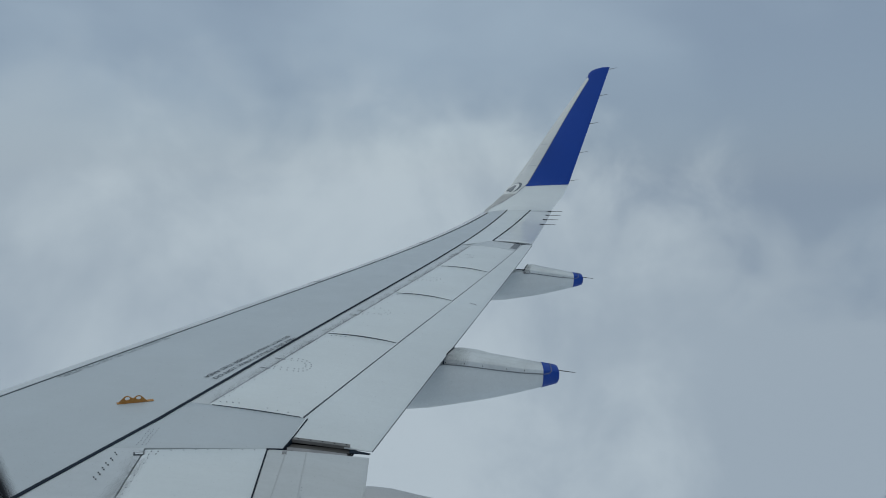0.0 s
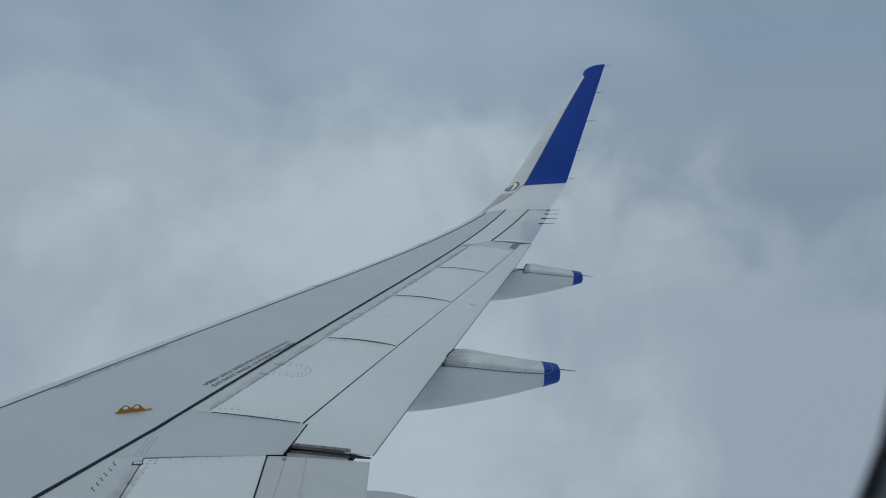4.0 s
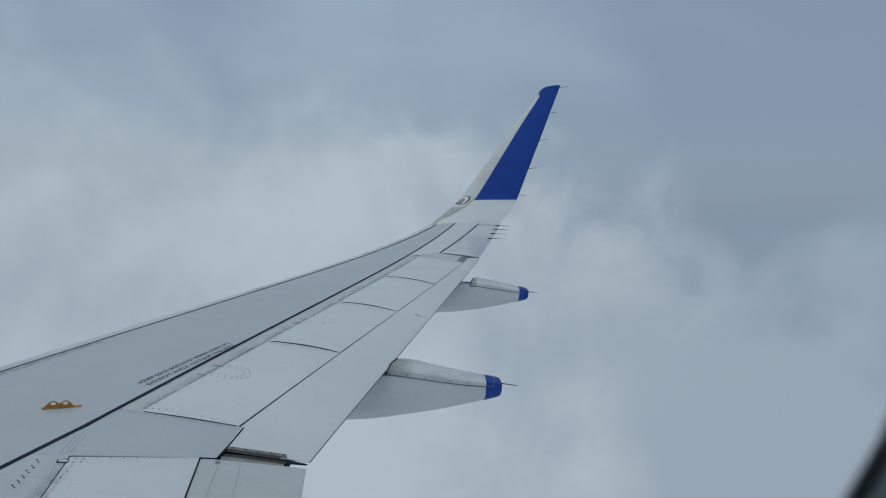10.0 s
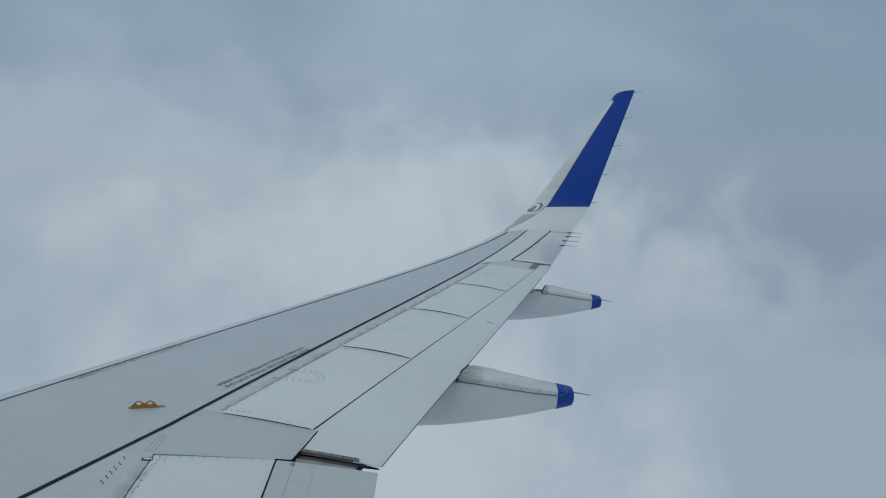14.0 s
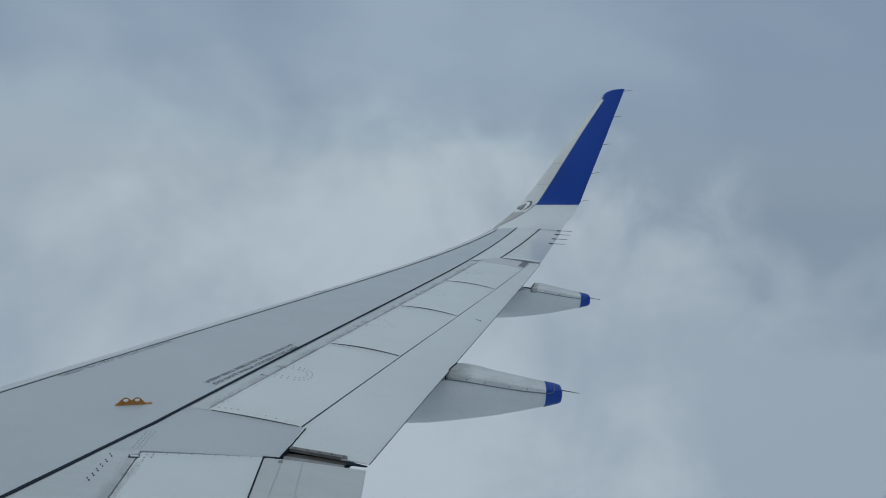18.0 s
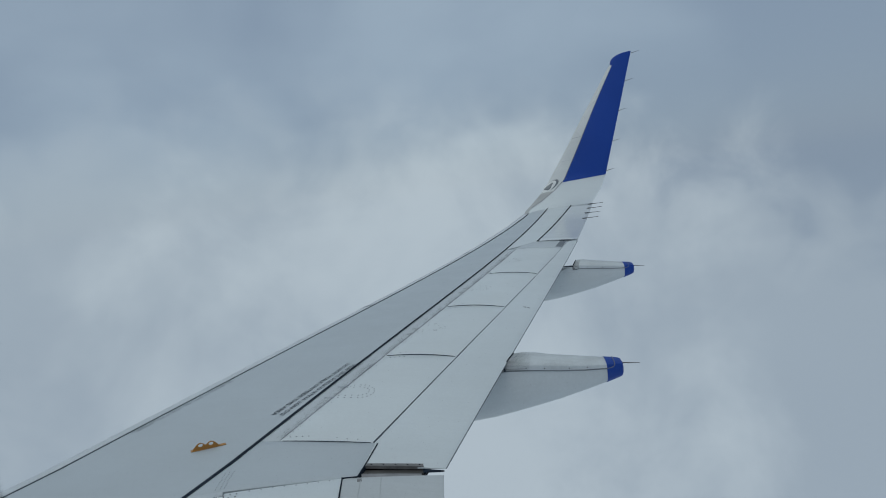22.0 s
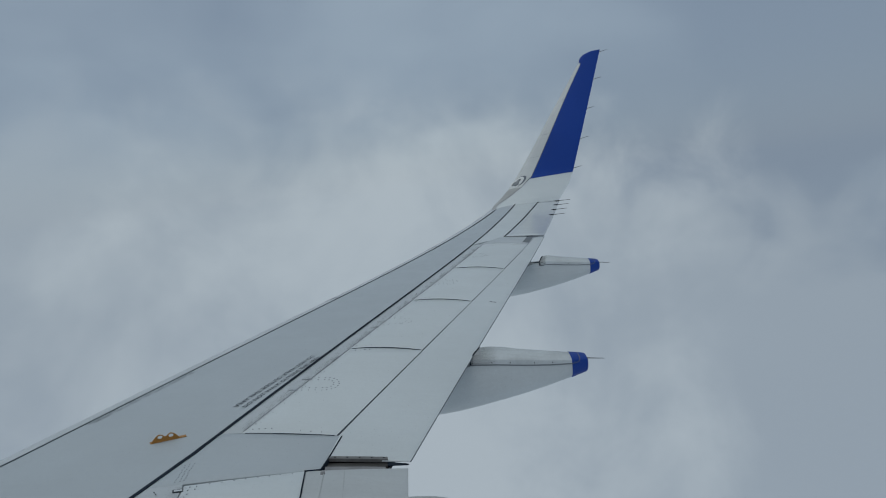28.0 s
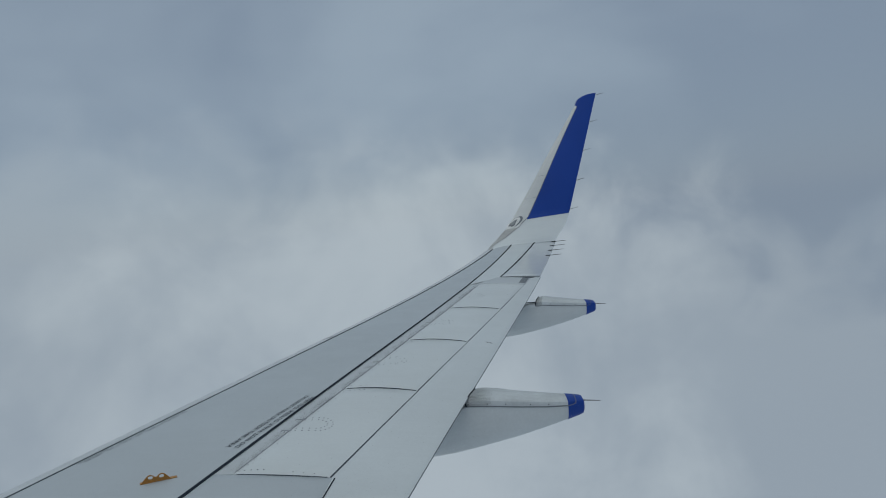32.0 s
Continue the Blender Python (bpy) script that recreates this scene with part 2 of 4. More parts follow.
d_noise.inputs["Scale"].default_value, d_noise.inputs["Detail"].default_value = 1.0, 5.0
d_fade.inputs["From Min"].default_value, d_fade.inputs["From Max"].default_value = 0.78, 0.0
d_fade.inputs["To Min"].default_value, d_fade.inputs["To Max"].default_value = 0.0, 0.75
d_mul.operation = "MULTIPLY"
dn["Principled BSDF"].inputs["Base Color"].default_value = (0.07, 0.068, 0.062, 1)
dn["Principled BSDF"].inputs["Roughness"].default_value = 0.8
dl.new(d_where.outputs["Generated"], d_split.inputs[0])
dl.new(d_split.outputs["X"], d_fade.inputs["Value"])
dl.new(d_where.outputs["Object"], d_map.inputs["Vector"])
dl.new(d_map.outputs[0], d_noise.inputs["Vector"])
dl.new(d_noise.outputs["Fac"], d_mul.inputs[0])
dl.new(d_fade.outputs["Result"], d_mul.inputs[1])
dl.new(d_mul.outputs[0], d_mix.inputs[0])
dl.new(d_clear.outputs[0], d_mix.inputs[1])
dl.new(dn["Principled BSDF"].outputs[0], d_mix.inputs[2])
dl.new(d_mix.outputs[0], dn["Material Output"].inputs["Surface"])



def smudge(name, start, slope, near, far, strength):
    """Thin patchy dirt beside a joint that runs as x = start + slope * y; near and far: how wide it spreads ahead of and behind it."""
    m = bpy.data.materials.new(name)
    m.use_nodes = True
    nodes, links = m.node_tree.nodes, m.node_tree.links
    where, axes = nodes.new("ShaderNodeTexCoord"), nodes.new("ShaderNodeSeparateXYZ")
    links.new(where.outputs["Object"], axes.inputs[0])

    def op(kind, a, b):
        n = nodes.new("ShaderNodeMath")
        n.operation, n.use_clamp = kind, kind == "MULTIPLY"
        for i, v in enumerate((a, b)):
            if isinstance(v, (int, float)):
                n.inputs[i].default_value = v
            else:
                links.new(v, n.inputs[i])
        return n.outputs[0]

    def scaled(v, k):
        n = nodes.new("ShaderNodeMath")
        n.operation = "MULTIPLY"
        n.inputs[1].default_value = k
        links.new(v, n.inputs[0])
        return n.outputs[0]

    off = op("SUBTRACT", op("SUBTRACT", axes.outputs["X"], start), scaled(axes.outputs["Y"], slope))
    ahead, behind = op("ADD", op("DIVIDE", off, near), 1.0), op("SUBTRACT", 1.0, op("DIVIDE", off, far))
    fade = op("POWER", op("MAXIMUM", op("MINIMUM", ahead, behind), 0.0), 1.4)
    grain, stretch = nodes.new("ShaderNodeTexNoise"), nodes.new("ShaderNodeMapping")
    stretch.inputs["Scale"].default_value = (14.0, 5.0, 5.0)
    grain.inputs["Scale"].default_value, grain.inputs["Detail"].default_value, grain.inputs["Roughness"].default_value = 1.0, 6.0, 0.65
    links.new(where.outputs["Object"], stretch.inputs["Vector"])
    links.new(stretch.outputs[0], grain.inputs["Vector"])
    patch = nodes.new("ShaderNodeMapRange")
    patch.inputs["From Min"].default_value, patch.inputs["From Max"].default_value = 0.38, 0.66
    links.new(grain.outputs["Fac"], patch.inputs["Value"])
    shader, clear_part, blend = nodes["Principled BSDF"], nodes.new("ShaderNodeBsdfTransparent"), nodes.new("ShaderNodeMixShader")
    shader.inputs["Base Color"].default_value, shader.inputs["Roughness"].default_value = (0.12, 0.118, 0.125, 1), 0.8
    links.new(op("MULTIPLY", op("MULTIPLY", fade, patch.outputs["Result"]), strength), blend.inputs[0])
    links.new(clear_part.outputs[0], blend.inputs[1])
    links.new(shader.outputs[0], blend.inputs[2])
    links.new(blend.outputs[0], nodes["Material Output"].inputs["Surface"])
    return m


# ---------------------------------------------------------------- helpers


def top(name, label, category, at=(0, 0, 0), kind="", group=""):
    ob = new(name)
    ob.empty_display_size = 0.2
    ob.location = at
    bpy.context.view_layer.update()
    return tagged(ob, label, category, group, kind)


def part(name, bm, mat, parent=None, label="", smooth=True):
    """Links a bmesh, made at its place in the world, as one mesh object under a thing or a part."""
    bmesh.ops.recalc_face_normals(bm, faces=bm.faces)
    me = bpy.data.meshes.new(name)
    bm.to_mesh(me)
    bm.free()
    me.materials.append(mat)
    if smooth:
        for f in me.polygons:
            f.use_smooth = True
        me.set_sharp_from_angle(angle=radians(32))
    ob = new(name, me)
    if parent:
        ob.parent = parent
        ob.matrix_parent_inverse = parent.matrix_world.inverted()
    if label:
        ob["label"] = label
    return ob


def loft(rings, closed=True, caps=True, bm=None):
    """A skin over rings of points, each ring of the same count."""
    bm = bm or bmesh.new()
    rows = [[bm.verts.new(p) for p in r] for r in rings]
    n = len(rings[0])
    for a, b in zip(rows, rows[1:]):
        for i in range(n if closed else n - 1):
            j = (i + 1) % n
            bm.faces.new((a[i], a[j], b[j], b[i]))
    if caps and closed:
        bm.faces.new(rows[0])
        bm.faces.new(rows[-1])
    return bm


def rod(a, b, r0, r1, sides=6, bm=None):
    a, b = Vector(a), Vector(b)
    d = (b - a).normalized()
    u = d.orthogonal().normalized()
    v = d.cross(u)
    ring = lambda c, r: [c + r * (math.cos(k * math.tau / sides) * u + math.sin(k * math.tau / sides) * v) for k in range(sides)]
    return loft([ring(a, r0), ring(b, r1)], bm=bm)


# ---------------------------------------------------------------- shape of the wing
Y_KINK, Y_TIP = 6.39, 16.85
TE_SLOPE, LE_SLOPE = math.tan(radians(16.3)), math.tan(radians(27.2))


def x_te(y):
    return max(0.0, TE_SLOPE * (y - Y_KINK))


def x_le(y):
    return -3.8 + LE_SLOPE * (y - Y_KINK)


def x_slat(y):
    return -2.418 + 0.4185 * (y - Y_KINK)


def x_line(y):
    return -1.318 + (0.3395 if y > Y_KINK else 0.318) * (y - Y_KINK)


def x_hinge(y):
    return -1.182 + 0.3425 * (y - Y_KINK)


def x_spoiler_te(y):
    return -0.566 + 0.3515 * (y - Y_KINK)


def x_inner_hinge(y):
    return -1.255 + 0.064 * (5.96 - y)


def x_inner_te(y):
    return -0.611 + 0.042 * (6.19 - y)


def z_wing(x, y):
    """Height of the upper skin: dihedral, in-flight bending, washout, a section with its crest a third aft, and the spoilers' own slight crown."""
    c = x_te(y) - x_le(y)
    s = min(max((x - x_le(y)) / c, 0.0), 1.0)
    u = y - Y_KINK
    rise = -1.6922 + 0.1025 * u - 0.0022 * u * u + 0.307 * min(max(u / 10, 0), 2) ** 4
    section = 0.54 * (0.2969 * math.sqrt(s) - 0.126 * s - 0.3516 * s * s + 0.2843 * s ** 3 - 0.1036 * s ** 4) + 0.048 * s * (1 - s)
    f = min(max((x - x_hinge(y)) / (x_spoiler_te(y) - x_hinge(y)), 0.0), 1.0)
    crown = 0.056 * f * (1 - f) * min(max((y - 6.7) / 2.2, 0.0), 1.0) * min(max((13.6 - y) / 0.5, 0.0), 1.0)
    return rise + crown + c * section + (x_te(y) - x) * math.tan(radians(3.0 - 0.33 * (y - 2)))


def panel(quad, nu=6, nv=24, lift=0.0, thick=0.022, soft=0.003, edge=0.008, bm=None, tail=None):
    """A skin panel over four plan corners (front inner, rear inner, rear outer, front outer), with edges eased; tail: its thickness at the rear."""
    bm = bm or bmesh.new()
    a, b, c, d = [Vector((*q, 0)) for q in quad]
    wide, long_ = (b - a).length + 1e-6, (d - a).length + 1e-6
    us = [0, edge / wide] + [k / nu for k in range(1, nu)] + [1 - edge / wide, 1]
    vs = [0, edge / long_] + [k / nv for k in range(1, nv)] + [1 - edge / long_, 1]
    upper, lower = [], []
    for j, v in enumerate(vs):
        ru, rl = [], []
        for i, u in enumerate(us):
            q = (a * (1 - u) + b * u) * (1 - v) + (d * (1 - u) + c * u) * v
            z = z_wing(q.x, q.y) + lift
            rim = i in (0, len(us) - 1) or j in (0, len(vs) - 1)
            ru.append(bm.verts.new((q.x, q.y, z - (soft if rim else 0))))
            rl.append(bm.verts.new((q.x, q.y, z - (thick if tail is None else thick + (tail - thick) * u))))
        upper.append(ru)
        lower.append(rl)
    nu_, nv_ = len(us), len(vs)
    for j in range(nv_ - 1):
        for i in range(nu_ - 1):
            bm.faces.new((upper[j][i], upper[j][i + 1], upper[j + 1][i + 1], upper[j + 1][i]))
            bm.faces.new((lower[j][i], lower[j + 1][i], lower[j + 1][i + 1], lower[j][i + 1]))
    loop = [(0, i) for i in range(nu_)] + [(j, nu_ - 1) for j in range(1, nv_)] + [(nv_ - 1, i) for i in range(nu_ - 2, -1, -1)] + [(j, 0) for j in range(nv_ - 2, 0, -1)]
    for (j0, i0), (j1, i1) in zip(loop, loop[1:] + loop[:1]):
        bm.faces.new((upper[j0][i0], lower[j0][i0], lower[j1][i1], upper[j1][i1]))
    return bm


def strip(points, width, lift=0.004, thick=0.003, bm=None, steps=1, taper=0.0):
    """A flat band that follows the skin along a line of plan points."""
    bm = bm or bmesh.new()
    line = []
    for p, q in zip(points, points[1:]):
        line += [(p[0] + (q[0] - p[0]) * k / steps, p[1] + (q[1] - p[1]) * k / steps) for k in range(steps)]
    line.append(points[-1])
    rings = []
    for k, (x, y) in enumerate(line):
        p, q = line[max(k - 1, 0)], line[min(k + 1, len(line) - 1)]
        t = Vector((q[0] - p[0], q[1] - p[1])).normalized()
        n = Vector((-t.y, t.x)) * width / 2 * (1 - taper * k / max(len(line) - 1, 1))
        l, r = (x + n.x, y + n.y), (x - n.x, y - n.y)
        zl, zr = z_wing(*l) + lift, z_wing(*r) + lift
        rings.append([(*l, zl), (*r, zr), (*r, zr - thick), (*l, zl - thick)])
    return loft(rings, bm=bm)


def on(x, y, lift=0.0):
    return Vector((x, y, z_wing(x, y) + lift))


# ---------------------------------------------------------------- the wing
wing = top("airplane_wing", "pale grey airliner wing with an upturned blue tip, in cloud", "airplane wing", (-1.5, 1.9, -2.2))
box_skin = panel([(x_slat(1.2), 1.2), (x_line(1.2), 1.2), (x_line(Y_KINK), Y_KINK), (x_slat(Y_KINK), Y_KINK)], 10, 20, thick=0.03, soft=0)
part("wing_skin", panel([(x_slat(Y_KINK), Y_KINK), (x_line(Y_KINK), Y_KINK), (x_line(16.47), 16.47), (x_slat(16.28) + 0.05, 16.33)], 10, 40, thick=0.03, soft=0, bm=box_skin), GREY, wing, "grey upper skin of the wing box")
GAP = 0.007
part("shroud_panel", panel([(x_line(6.684) + 0.004, 6.684), (x_hinge(6.69) - GAP, 6.69), (x_hinge(13.2) - GAP, 13.2), (x_line(13.2) + 0.004, 13.2)], 3, 40, thick=0.02), SHROUD, wing, "lighter grey strip ahead of the spoilers")
part("outer_skin_panel", panel([(x_line(13.21) + 0.004, 13.21), (1.52, 13.66), (2.56, 16.55), (x_line(16.47) + 0.01, 16.47)], 4, 20, thick=0.02), FLAP, wing)
part("closing_panel", panel([(x_hinge(13.2) - 0.05, 13.19), (x_spoiler_te(13.19) - 0.003, 13.19), (x_spoiler_te(13.70) - 0.003, 13.70), (1.47, 13.69)], 4, 6, lift=0.003, thick=0.02), SHROUD, wing)
part("inner_skin_panel", panel([(x_line(1.2) + 0.004, 1.2), (x_inner_hinge(1.2) - 0.008, 1.2), (x_inner_hinge(5.95) - 0.008, 5.95), (x_line(6.34) + 0.004, 6.34)], 4, 24, thick=0.02), SHROUD, wing)
part("fixed_panel", panel([(-1.447, 5.932), (-0.52, 6.215), (-0.445, 6.680), (x_line(6.68) + 0.004, 6.681)], 8, 8, lift=0.002, thick=0.03), GREY, wing, "grey fixed panel between two spoilers")
# near-black sheet below the panels puts shade into their gaps
gap_sheet = panel([(x_slat(1.3) + 0.05, 1.3), (-0.12, 1.3), (-0.12, Y_KINK), (x_slat(Y_KINK) + 0.05, Y_KINK)], 8, 16, lift=-0.045, thick=0.02)
panel([(x_slat(Y_KINK) + 0.05, Y_KINK), (-0.12, Y_KINK), (x_te(16.4) - 0.12, 16.4), (x_slat(16.2) + 0.1, 16.2)], 8, 30, lift=-0.045, thick=0.02, bm=gap_sheet)
part("gap_shade", gap_sheet, DARK, wing, "dark sheet that paints the shade in the skin's gaps")
part("black_line", strip([(x_line(1.2), 1.2), (x_line(Y_KINK), Y_KINK), (x_line(16.47), 16.47)], 0.027, 0.005, steps=30, taper=0.33), LINE, wing, "black sealant line along the skin")
part("slat_line", strip([(x_slat(1.2), 1.2), (x_slat(16.28), 16.28)], 0.011, 0.003, steps=50, taper=0.4), SEAL, wing, "thin dark joint behind the slats")

# underside
rings = []
for k in range(31):
    y = 1.2 + (16.5 - 1.2) * k / 30
    x0, x1 = x_slat(y) - 0.02, x_te(y) - 0.14
    ring = []
    for i in range(9):
        s = i / 8
        x = x0 + (x1 - x0) * s
        deep = 0.05 + 0.11 * (x1 - x0) * (1 - s) ** 0.7 * (0.4 + s) * 1.3
        ring.append((x, y, z_wing(x, y) - deep))
    rings.append(ring)
part("lower_skin", loft(rings, closed=False), GREY, wing)

# slats, with the nose turned down
SLAT_ENDS = [1.7, 10.345, 13.31, 16.25]
for y0, y1 in zip(SLAT_ENDS, SLAT_ENDS[1:]):
    rings = []
    for k in range(25):
        y = y0 + 0.012 + (y1 - y0 - 0.024) * k / 24
        reach, drop = 0.33 - 0.009 * (y - 6), 0.24 - 0.006 * (y - 6)
        xs, zs = x_slat(y) - 0.009, z_wing(x_slat(y), y) + 0.004
        ring = [(xs, y, zs - 0.03), (xs, y, zs)]
        for i in range(1, 11):
            a = radians(9 * i)
            ring.append((xs - reach * math.sin(a), y, zs - drop * (1 - math.cos(a))))
        ring += [(xs - reach * 0.8, y, zs - drop * 1.35), (xs - reach * 0.2, y, zs - drop * 1.3)]
        rings.append(ring)
    slat = part("slat", loft(rings), SLAT, wing)
    # the heat shield's edge shows as a second faint line, and each joint as a dark slit
    fine = []
    for k in range(25):
        y = y0 + 0.02 + (y1 - y0 - 0.04) * k / 24
        reach, drop = 0.33 - 0.009 * (y - 6), 0.24 - 0.006 * (y - 6)
        zs = z_wing(x_slat(y), y) + 0.004
        fine.append([(x_slat(y) - 0.009 - reach * math.sin(radians(a)), y, zs - drop * (1 - math.cos(radians(a))) + 0.0025) for a in (26, 28.5)])
    part("slat_joint", loft(fine, closed=False), INK_WORN, slat)
    seam = []
    for i in range(9):
        a, reach, drop = radians(2 + 9 * i), 0.33 - 0.009 * (y1 - 6), 0.24 - 0.006 * (y1 - 6)
        z = z_wing(x_slat(y1), y1) + 0.0065 - drop * (1 - math.cos(a))
        seam.append([(x_slat(y1) - 0.009 - reach * math.sin(a), y1 + w, z) for w in (-0.014, 0.014)])
    part("slat_joint", loft(seam, closed=False), PAD, slat)

# spoilers
def spoiler(quad, nv=10):
    return part("spoiler", panel(quad, 8, nv, lift=0.003, thick=0.018), PALE, wing, "pale grey spoiler panel")


CUTS = [6.68, 8.39, 10.02, 11.61, 13.18]
for y0, y1 in zip(CUTS, CUTS[1:]):
    spoiler([(x_hinge(y0), y0 + 0.004), (x_spoiler_te(y0), y0 + 0.004), (x_spoiler_te(y1), y1 - 0.007), (x_hinge(y1), y1 - 0.007)])
spoiler([(x_inner_hinge(3.4), 3.4), (x_inner_te(3.4), 3.4), (x_inner_te(6.185), 6.185), (x_inner_hinge(5.966), 5.966)], 12)
for n, y in enumerate(CUTS[:4]):
    # a thin strip that bows up a little between hinge and rear edge and runs out at the front
    rings = []
    for k in range(13):
        g = k / 12
        x = x_hinge(y) + 0.02 + (x_spoiler_te(y) - x_hinge(y) - 0.035) * g
        w = (0.0015 + 0.0035 * min(g * 2, 1)) * (0.55, 0.75, 0.75, 0.7)[n]
        z = z_wing(x, y) + 0.0045 + (0.002, 0.0035, 0.004, 0.004)[n] * math.sin(math.pi * g)
        rings.append([(x, y - w, z), (x, y + w, z), (x, y + w, z - 0.022), (x, y - w, z - 0.022)])
    part("edge_seal", loft(rings), SEAL, wing, "dark rubber seal between spoilers")

part("hinge_seal", strip([(x_hinge(6.70) - 0.0035, 6.70), (x_hinge(13.18) - 0.0035, 13.18)], 0.0065, 0.002, 0.015, steps=30), HINGE, wing, "thin grey seal along the spoiler hinges")

part("inner_rear_panel", panel([(x_inner_hinge(1.3), 1.3), (x_inner_te(1.3), 1.3), (x_inner_te(3.392), 3.392), (x_inner_hinge(3.392), 3.392)], 5, 8, lift=0.003, thick=0.018), PALE, wing)

# flaps and aileron
outer_flap = part("outboard_flap", panel([(x_spoiler_te(6.40) + 0.0015, 6.386), (0.012, 6.398), (x_te(13.775) + 0.014, 13.775), (x_spoiler_te(13.71) + 0.001, 13.71)], 5, 40, thick=0.03, tail=0.005), FLAP, wing, "pale grey outboard flap")
inner_flap = part("inboard_flap", panel([(x_inner_te(1.3) + 0.006, 1.3), (0.0, 1.3), (0.0, 6.311), (x_inner_te(6.18) + 0.006, 6.195)], 5, 24, thick=0.04, tail=0.008), INNER, wing, "weathered grey inboard flap")
part("flap_joint", strip([(-0.44, 2.0), (-0.497, 6.195)], 0.0035, 0.003, steps=12), SEAM, inner_flap)
part("flap_joint", strip([(-0.20, 2.0), (-0.378, 6.22)], 0.003, 0.003, steps=12), SEAM, inner_flap)
# dark rod along the bare rear edge carries the shade of its aft face
te_bar = bmesh.new()
for k in range(24):
    y0, y1 = 6.40 + (13.77 - 6.40) * k / 24, 6.40 + (13.77 - 6.40) * (k + 1) / 24
    rod(on(x_te(y0), y0, -0.004) + Vector((0.013, 0, 0)), on(x_te(y1), y1, -0.004) + Vector((0.013, 0, 0)), 0.0042, 0.0042, 6, te_bar)
part("trailing_edge", te_bar, PAD, outer_flap, "thin bare trailing edge, its rear face's shade painted dark")
part("aileron", panel([(1.545, 13.745), (2.185, 13.88), (2.995, 16.675), (2.578, 16.565)], 4, 16, lift=0.002, thick=0.025), GLOSSY, wing, "pale grey aileron")
part("aileron_line", strip([(1.537, 13.72), (2.574, 16.581)], 0.022, 0.004, steps=10), LINE, wing)
part("aileron_line", strip([(1.53, 13.715), (2.19, 13.865)], 0.010, 0.004, steps=6), LINE, wing)
part("aileron_line", strip([(2.574, 16.59), (3.0, 16.69)], 0.010, 0.004, steps=4), LINE, wing)
part("flap_end_pad", panel([(1.753, 13.286), (1.854, 13.286), (1.984, 13.70), (1.872, 13.66)], 3, 4, lift=0.006, thick=0.008), PAD, wing, "dark grey rubbing pad at the flap's end")
part("flap_end_line", strip([(1.885, 13.735), (2.17, 13.795)], 0.010, 0.004, steps=4), LINE, wing)
for y0, y1 in zip(CUTS, CUTS[1:]):
    part("spoiler_edge", strip([(x_spoiler_te(y0) + 0.001, y0 + 0.01), (x_spoiler_te(y1) + 0.001, y1 - 0.005)], 0.0028, 0.002, 0.02, steps=8), PAD if y0 < 8 else HINGE, wing)

# the open end between the two flaps
RIB_LIGHT = material("worn_rib_edge", (0.16, 0.16, 0.158), 0.5, spread=0.25, grain=18.0, stain=6.0)
RAIL = material("end_rail_paint", (0.19, 0.19, 0.195), 0.5, spread=0.3, grain=18.0, stain=6.0)


def end_rail(name, pts, w, lift, mat, label=""):
    return part(name, strip(pts, w, lift, 0.02, steps=4), mat, outer_flap, label)


end_rail("end_rib", [(-0.49, 6.379), (-0.126, 6.414)], 0.032, 0.004, RIB_LIGHT, "worn bare metal end rib")
end_rail("end_web", [(-0.50, 6.325), (-0.13, 6.385)], 0.05, -0.022, RIB, "dark web of the flap's end")
end_rail("end_rib_lip", [(-0.50, 6.252), (-0.135, 6.300)], 0.045, -0.008, RAIL, "grey lower rail of the flap's end")
part("end_seal", panel([(-0.128, 6.356), (-0.008, 6.386), (0.004, 6.397), (-0.128, 6.405)], 3, 3, lift=-0.012, thick=0.008), LINE, outer_flap, "black rubber end seal")
part("corner_tab", panel([(-0.515, 6.150), (-0.488, 6.160), (-0.493, 6.200), (-0.519, 6.190)], 2, 2, lift=0.004, thick=0.01), RAIL, inner_flap, "brown-grey rubbing tab")
# narrow brown-grey band beside the fixed panel's rear edge
part("notch_band", strip([(-0.476, 6.43), (-0.418, 6.60)], 0.022, -0.004, 0.012, steps=3), RAIL, outer_flap)
bm = bmesh.new()
for k in range(5):
    p = on(-0.45 + 0.075 * k, 6.384 + 0.0075 * k, 0.004)
    rod(p, p + Vector((0, 0, 0.004)), 0.006, 0.005, 6, bm)
tagged(part("rivets", bm, DARK, outer_flap), kind="stuff")
part("notch_edge", strip([(-0.520, 6.205), (-0.432, 6.672)], 0.0065, 0.0045, 0.028, steps=4), LINE, wing, "dark rubber edge of the fixed panel")
part("notch_edge", strip([(-0.612, 6.185), (-0.52, 6.212)], 0.009, 0.0045, 0.028, steps=2), LINE, wing)
part("spoiler_edge", strip([(x_inner_te(3.4) + 0.003, 3.4), (x_inner_te(6.18) + 0.003, 6.18)], 0.007, 0.003, 0.02, steps=8), LINE, wing)

# ---------------------------------------------------------------- flap track fairings
# station: x from the trailing edge, upper z, lower z, half width
FRONT = 6
CANOE = [(-1.9, -0.30, -0.33, 0.02), (-1.5, -0.22, -0.42, 0.10), (-1.0, -0.17, -0.525, 0.145), (-0.72, -0.145, -0.554, 0.155), (-0.43, -0.12, -0.560, 0.18), (-0.2, -0.08, -0.545, 0.185),
         (0.0, 0.008, -0.518, 0.185), (0.05, 0.008, -0.510, 0.184), (0.20, -0.006, -0.487, 0.178), (0.40, -0.047, -0.453, 0.165), (0.62, -0.087, -0.405, 0.145), (0.825, -0.126, -0.353, 0.120)]
